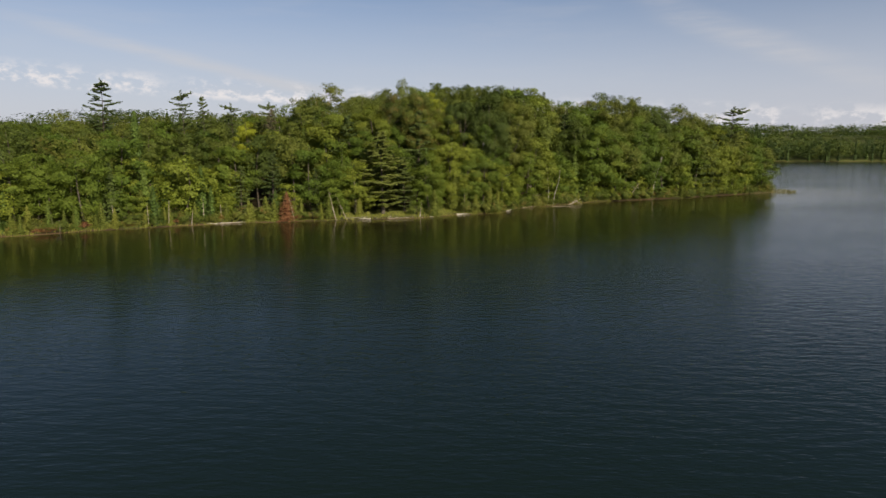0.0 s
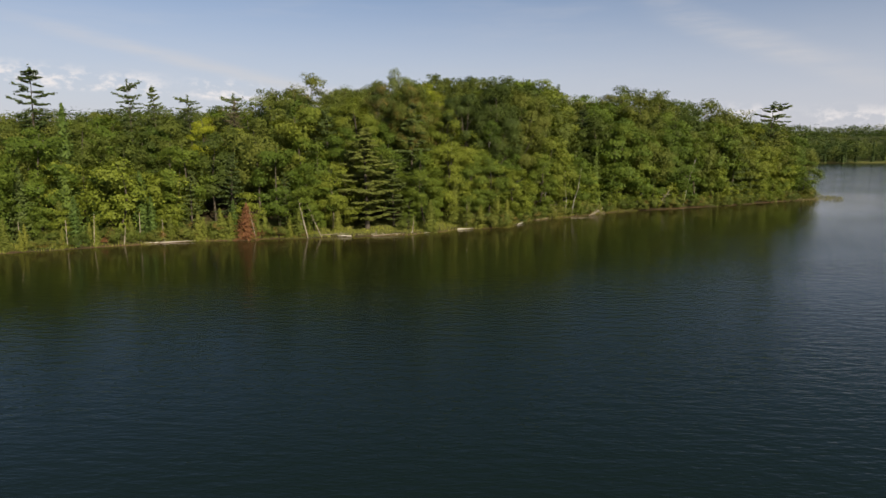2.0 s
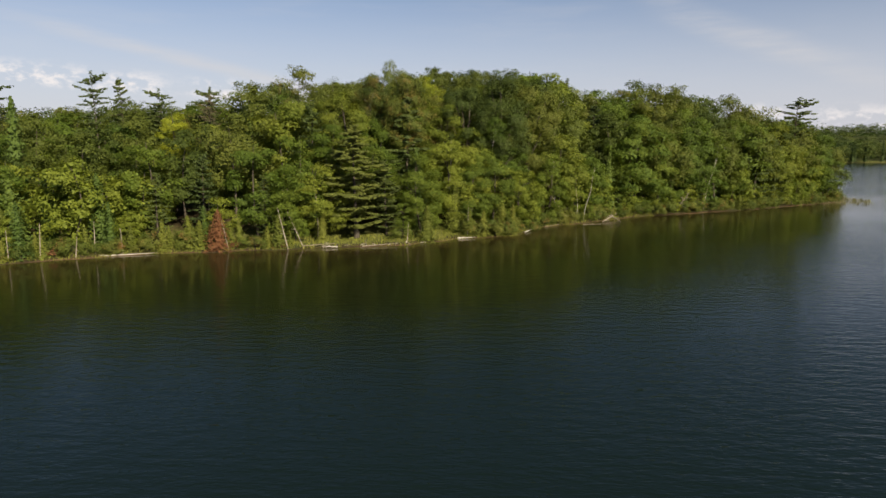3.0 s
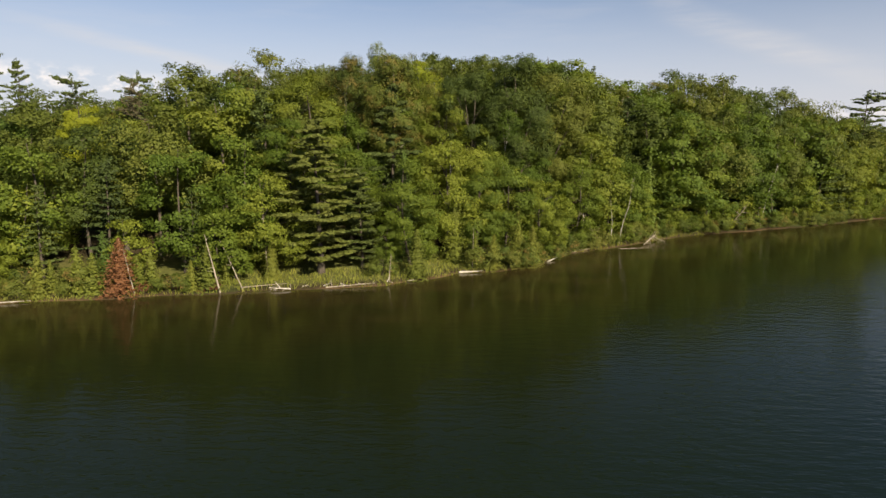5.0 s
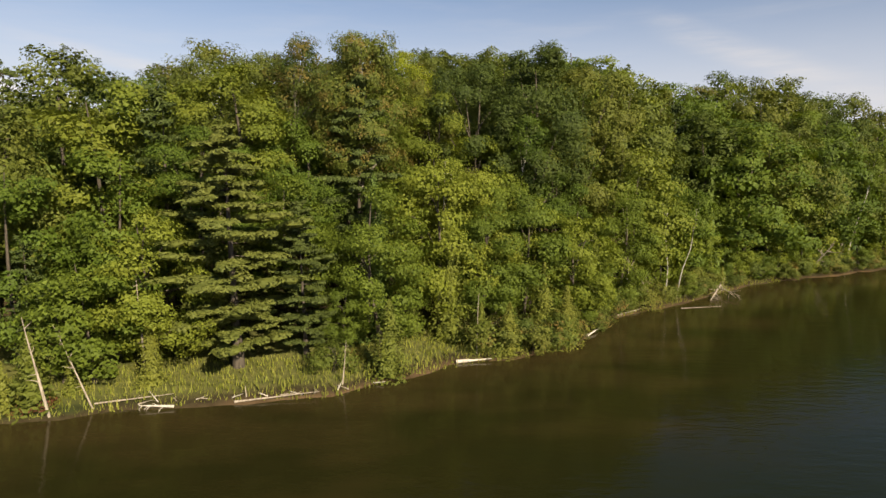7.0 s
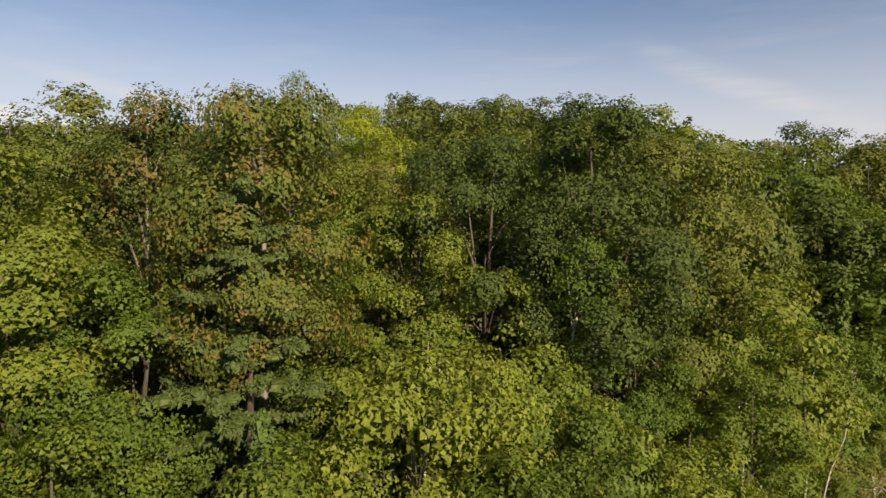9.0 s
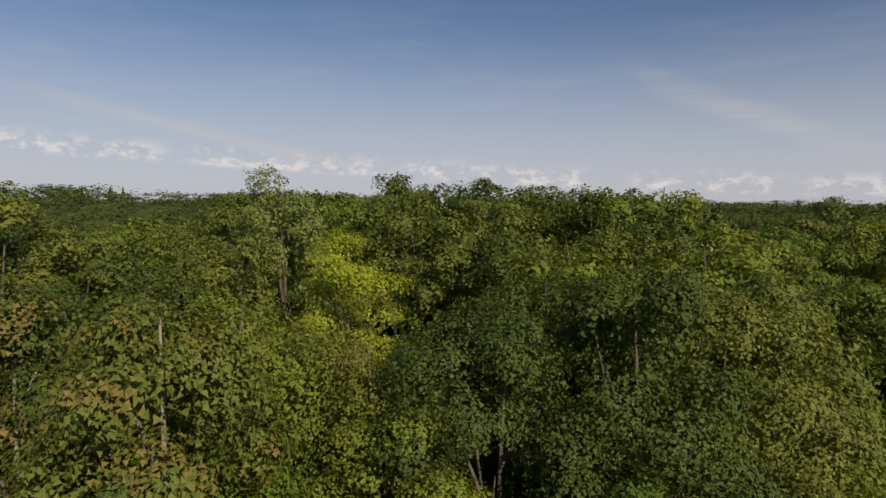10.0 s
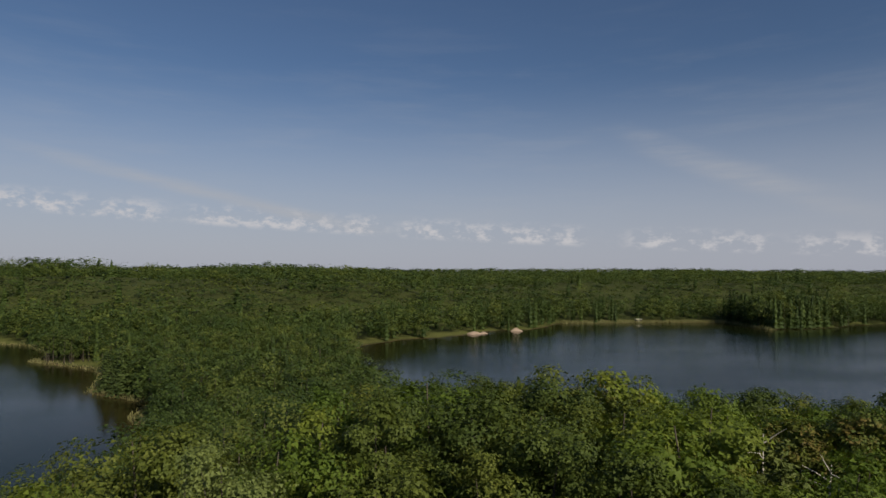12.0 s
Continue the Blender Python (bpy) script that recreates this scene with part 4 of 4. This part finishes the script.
for k, (x, y) in enumerate([(-63.5, 102.6), (-49.5, 112.0), (-46.0, 113.6), (-44.5, 115.4), (-41.5, 116.6), (-57.0, 107.6), (-52.5, 110.6)]):
    dead_tree("snag", "thin grey dead stem standing in the shallows", on_ground(x, y, -0.1), (x + 0.3 * math.sin(k), y + 0.2, 2.2 + 2.6 * abs(math.sin(k * 1.7))), 0.07, 4, 20 + k, DEAD_WOOD, 0.5)
dead_tree("bare_tree", "bare white branching dead tree in the woods", on_ground(33.5, 197.5), (34.0, 197.0, 27.0), 0.2, 16, 9, DRIFT, 4.2)
dead_tree("bare_tree", "bare white branching dead tree in the woods", on_ground(35.0, 191.5), (36.6, 191.0, 26.0), 0.2, 14, 10, DRIFT, 4.0)
dead_tree("driftwood_log", "white driftwood log lying at the waterline", (3.0, 132.3, 0.12), (5.8, 132.9, 0.2), 0.13, 2, 11, DRIFT, 0.4, "log")
dead_tree("driftwood_log", "white driftwood log lying at the waterline", (-14.2, 123.0, 0.15), (-16.2, 122.7, 0.3), 0.09, 6, 12, DRIFT, 0.7, "log")
dead_tree("driftwood_log", "long pale log lying along the grassy bank", (-10.8, 123.9, 0.12), (-5.8, 125.2, 0.32), 0.07, 5, 13, DEAD_WOOD, 0.5, "log")
dead_tree("driftwood_log", "long pale log lying along the grassy bank", (-19.0, 122.9, 0.3), (-14.8, 124.4, 0.42), 0.06, 3, 14, DEAD_WOOD, 0.4, "log")
dead_tree("driftwood_log", "long white log at the water's edge", (-44.0, 115.0, 0.08), (-37.0, 117.2, 0.2), 0.10, 4, 15, DRIFT, 0.5, "log")
dead_tree("driftwood_log", "brown log floating off the bank", (26.6, 151.2, -0.02), (31.3, 152.4, 0.04), 0.06, 6, 16, DEAD_WOOD, 0.5, "log")
dead_tree("driftwood_log", "short pale log at the water's edge", (14.4, 139.9, 0.1), (16.0, 142.0, 0.25), 0.10, 2, 17, DRIFT, 0.3, "log")
dead_tree("driftwood_log", "short pale log at the water's edge", (19.0, 147.6, 0.1), (22.5, 150.2, 0.25), 0.09, 3, 18, DEAD_WOOD, 0.4, "log")
dead_tree("fallen_tree", "fallen tree with bare branches reaching into the water", on_ground(36.0, 163.0, 0.6), (31.0, 154.6, 0.1), 0.16, 12, 19, DEAD_WOOD, 2.0)
dead_tree("fallen_tree", "fallen tree with bare branches reaching into the water", on_ground(33.6, 160.4, 0.5), (34.6, 155.2, 0.5), 0.09, 12, 20, DEAD_WOOD, 1.8)
dead_tree("fallen_tree", "grey fallen tree with a fan of bare twigs", on_ground(51.0, 171.5, 0.3), (53.0, 169.5, 4.6), 0.12, 14, 21, DEAD_WOOD, 2.2)
dead_tree("fallen_tree", "grey fallen tree with a fan of bare twigs", on_ground(24.0, 153.0, 0.5), (20.5, 150.0, 5.2), 0.10, 10, 22, DEAD_WOOD, 1.8)


for k in range(14):
    x = -16.5 + 1.05 * k + 0.4 * math.sin(k * 3.1)
    y = float(np.interp(x, [-21, -15, -5, -2], [121.6, 123.8, 125.6, 128.2]))
    a = k * 2.4
    dead_tree("driftwood_stick", "short bleached stick stranded on the bank", on_ground(x, y, 0.08), (x + 0.9 * math.cos(a), y + 0.5 * math.sin(a), 0.45 + 0.25 * math.sin(k * 1.3)), 0.045, 2, 70 + k, DRIFT if k % 2 else DEAD_WOOD, 0.3, "stick")


def birch(x, y, points, thick, seed, label):
    """White-barked stem that bends through the points, with a light crown at its head."""
    r = np.random.RandomState(seed)
    t = thing("birch_tree", label, "tree", "birches")
    t.location = on_ground(x, y, -0.1)
    path = polyline([(0, 0, 0)] + points, 9)
    part("trunk", mesh_from("trunk", *tube(path, thick * np.linspace(1.2, 0.35, 9), 7), BIRCH_BARK, True), t)
    (v, f), heads = broad_crown(r, 5.0, 1.9, 0.0, 12, 5, 1500, 0.23)
    part("crown", mesh_from("crown", v + path[-1] - np.array([0, 0, 2.6]), f, MAPLE), t)
    for hd in heads[:4]:
        end = hd + path[-1] - np.array([0, 0, 2.6])
        part("limb", mesh_from("limb", *tube(np.array([path[6], (path[6] + end) / 2 + [0, 0, 0.3], end]), thick * np.array([0.4, 0.25, 0.08]), 5), BIRCH_BARK, True), t)


birch(27.4, 155.0, [(0.4, 0, 3.0), (1.3, -0.2, 6.0), (1.6, 0, 10.0)], 0.065, 61, "white birch with a bending trunk over the bank")
birch(26.0, 154.6, [(0.2, 0, 3.0), (-0.3, -0.2, 6.5), (-0.2, 0, 9.5)], 0.07, 62, "white birch with a bending trunk over the bank")
birch(59.0, 176.4, [(0.5, -0.3, 5.0), (1.6, -0.5, 9.5), (2.6, -0.5, 14.0)], 0.08, 63, "leaning white birch among shore trees")
birch(9.0, 147.6, [(0.2, -0.2, 6.0), (0.1, -0.3, 11.5), (0.9, 0, 16.0)], 0.09, 64, "pale birch trunk in the shade of an oak")
birch(21.5, 154.0, [(0.2, -0.2, 4.0), (-0.4, -0.3, 7.5), (-0.2, 0, 11.0)], 0.07, 65, "slim white birch among shore trees")

for k in range(9):
    plant("red_bush", -26.0 + 4.5 * math.sin(k * 2.3), 121.6 + 0.7 * math.cos(k * 1.9) + 0.2 * math.sin(k * 2.3), RNG.uniform(0.4, 1.0), wide=1.2)
for k in range(16):
    x, y = -102 + 17 * math.sin(k * 1.37), 349 + 0.35 * k + 3 * math.cos(k * 2.1)
    if float(inland(np.array([x]), np.array([y]))[0]) > 1.5:
        plant("spruce", x, y, 15 + 2.5 * math.sin(k), wide=1.6)

# ---------------------------------------------------------------- far shore
SAND = plain("bare_pale_sand", (0.36, 0.27, 0.21), 0.9, 1.5)
ROOF = plain("pale_roof_sheet", (0.62, 0.60, 0.42), 0.5, 2.0)
BOARD = plain("dark_cabin_boards", (0.06, 0.05, 0.04), 0.8, 3.0)


def box(x0, x1, y0, y1, z0, z1, bevel=0.03):
    bm = bmesh.new()
    bmesh.ops.create_cube(bm, size=1.0, matrix=Matrix.Translation(((x0 + x1) / 2, (y0 + y1) / 2, (z0 + z1) / 2)) @ Matrix.Diagonal((x1 - x0, y1 - y0, z1 - z0, 1)))
    bmesh.ops.bevel(bm, geom=bm.edges[:], offset=bevel, segments=1, affect="EDGES")
    return bm


def bm_part(name, bm, mat, parent, label=""):
    me = bpy.data.meshes.new(name)
    bm.to_mesh(me)
    bm.free()
    me.materials.append(mat)
    return part(name, me, parent, label)


def sand_heap(x, y, wide, tall, seed):
    r = np.random.RandomState(seed)
    a, q = np.meshgrid(np.linspace(0, 2 * np.pi, 22)[:-1], np.linspace(0, 1, 7))
    bump = 1 + 0.22 * np.sin(3 * a + seed) + 0.15 * np.sin(7 * a) + r.normal(0, 0.05, a.shape)
    v = np.stack([x + np.cos(a) * q * wide * bump, y + np.sin(a) * q * wide * 0.5 * bump, tall * (1 - q ** 1.6) * (1 + 0.2 * np.sin(5 * a)) - 0.3 * q], -1).reshape(-1, 3)
    i, j = np.meshgrid(np.arange(6), np.arange(21), indexing="ij")
    i, j = i.ravel(), j.ravel()
    k = (j + 1) % 21
    ob = new("sand_bank", mesh_from("sand_bank", v + np.array([0, 0, 0.2]), np.stack([i * 21 + j, (i + 1) * 21 + j, (i + 1) * 21 + k, i * 21 + k], 1), SAND, True))
    tagged(ob, "bare pale sandy bank slumping into the lake", "bank", "far banks")


sand_heap(26, 561.5, 5.5, 1.5, 1)
sand_heap(33, 566, 3.0, 1.0, 2)
sand_heap(58, 585, 4.5, 1.9, 3)
hut = thing("lake_cabin", "small dark cabin with a pale roof by the reeds", "cabin")
hut.location = (172, 666, 0.4)
bm_part("wall", box(-2.4, 2.4, -1.5, 1.5, 0, 2.2), BOARD, hut)
bm_part("roof", box(-2.9, 2.9, -2.0, 2.0, 2.2, 2.9, 0.25), ROOF, hut, "pale sheet roof")
bm_part("door", box(-0.5, 0.5, -1.56, -1.5, 0.05, 1.9, 0.01), ROOF, hut, "pale plank door")
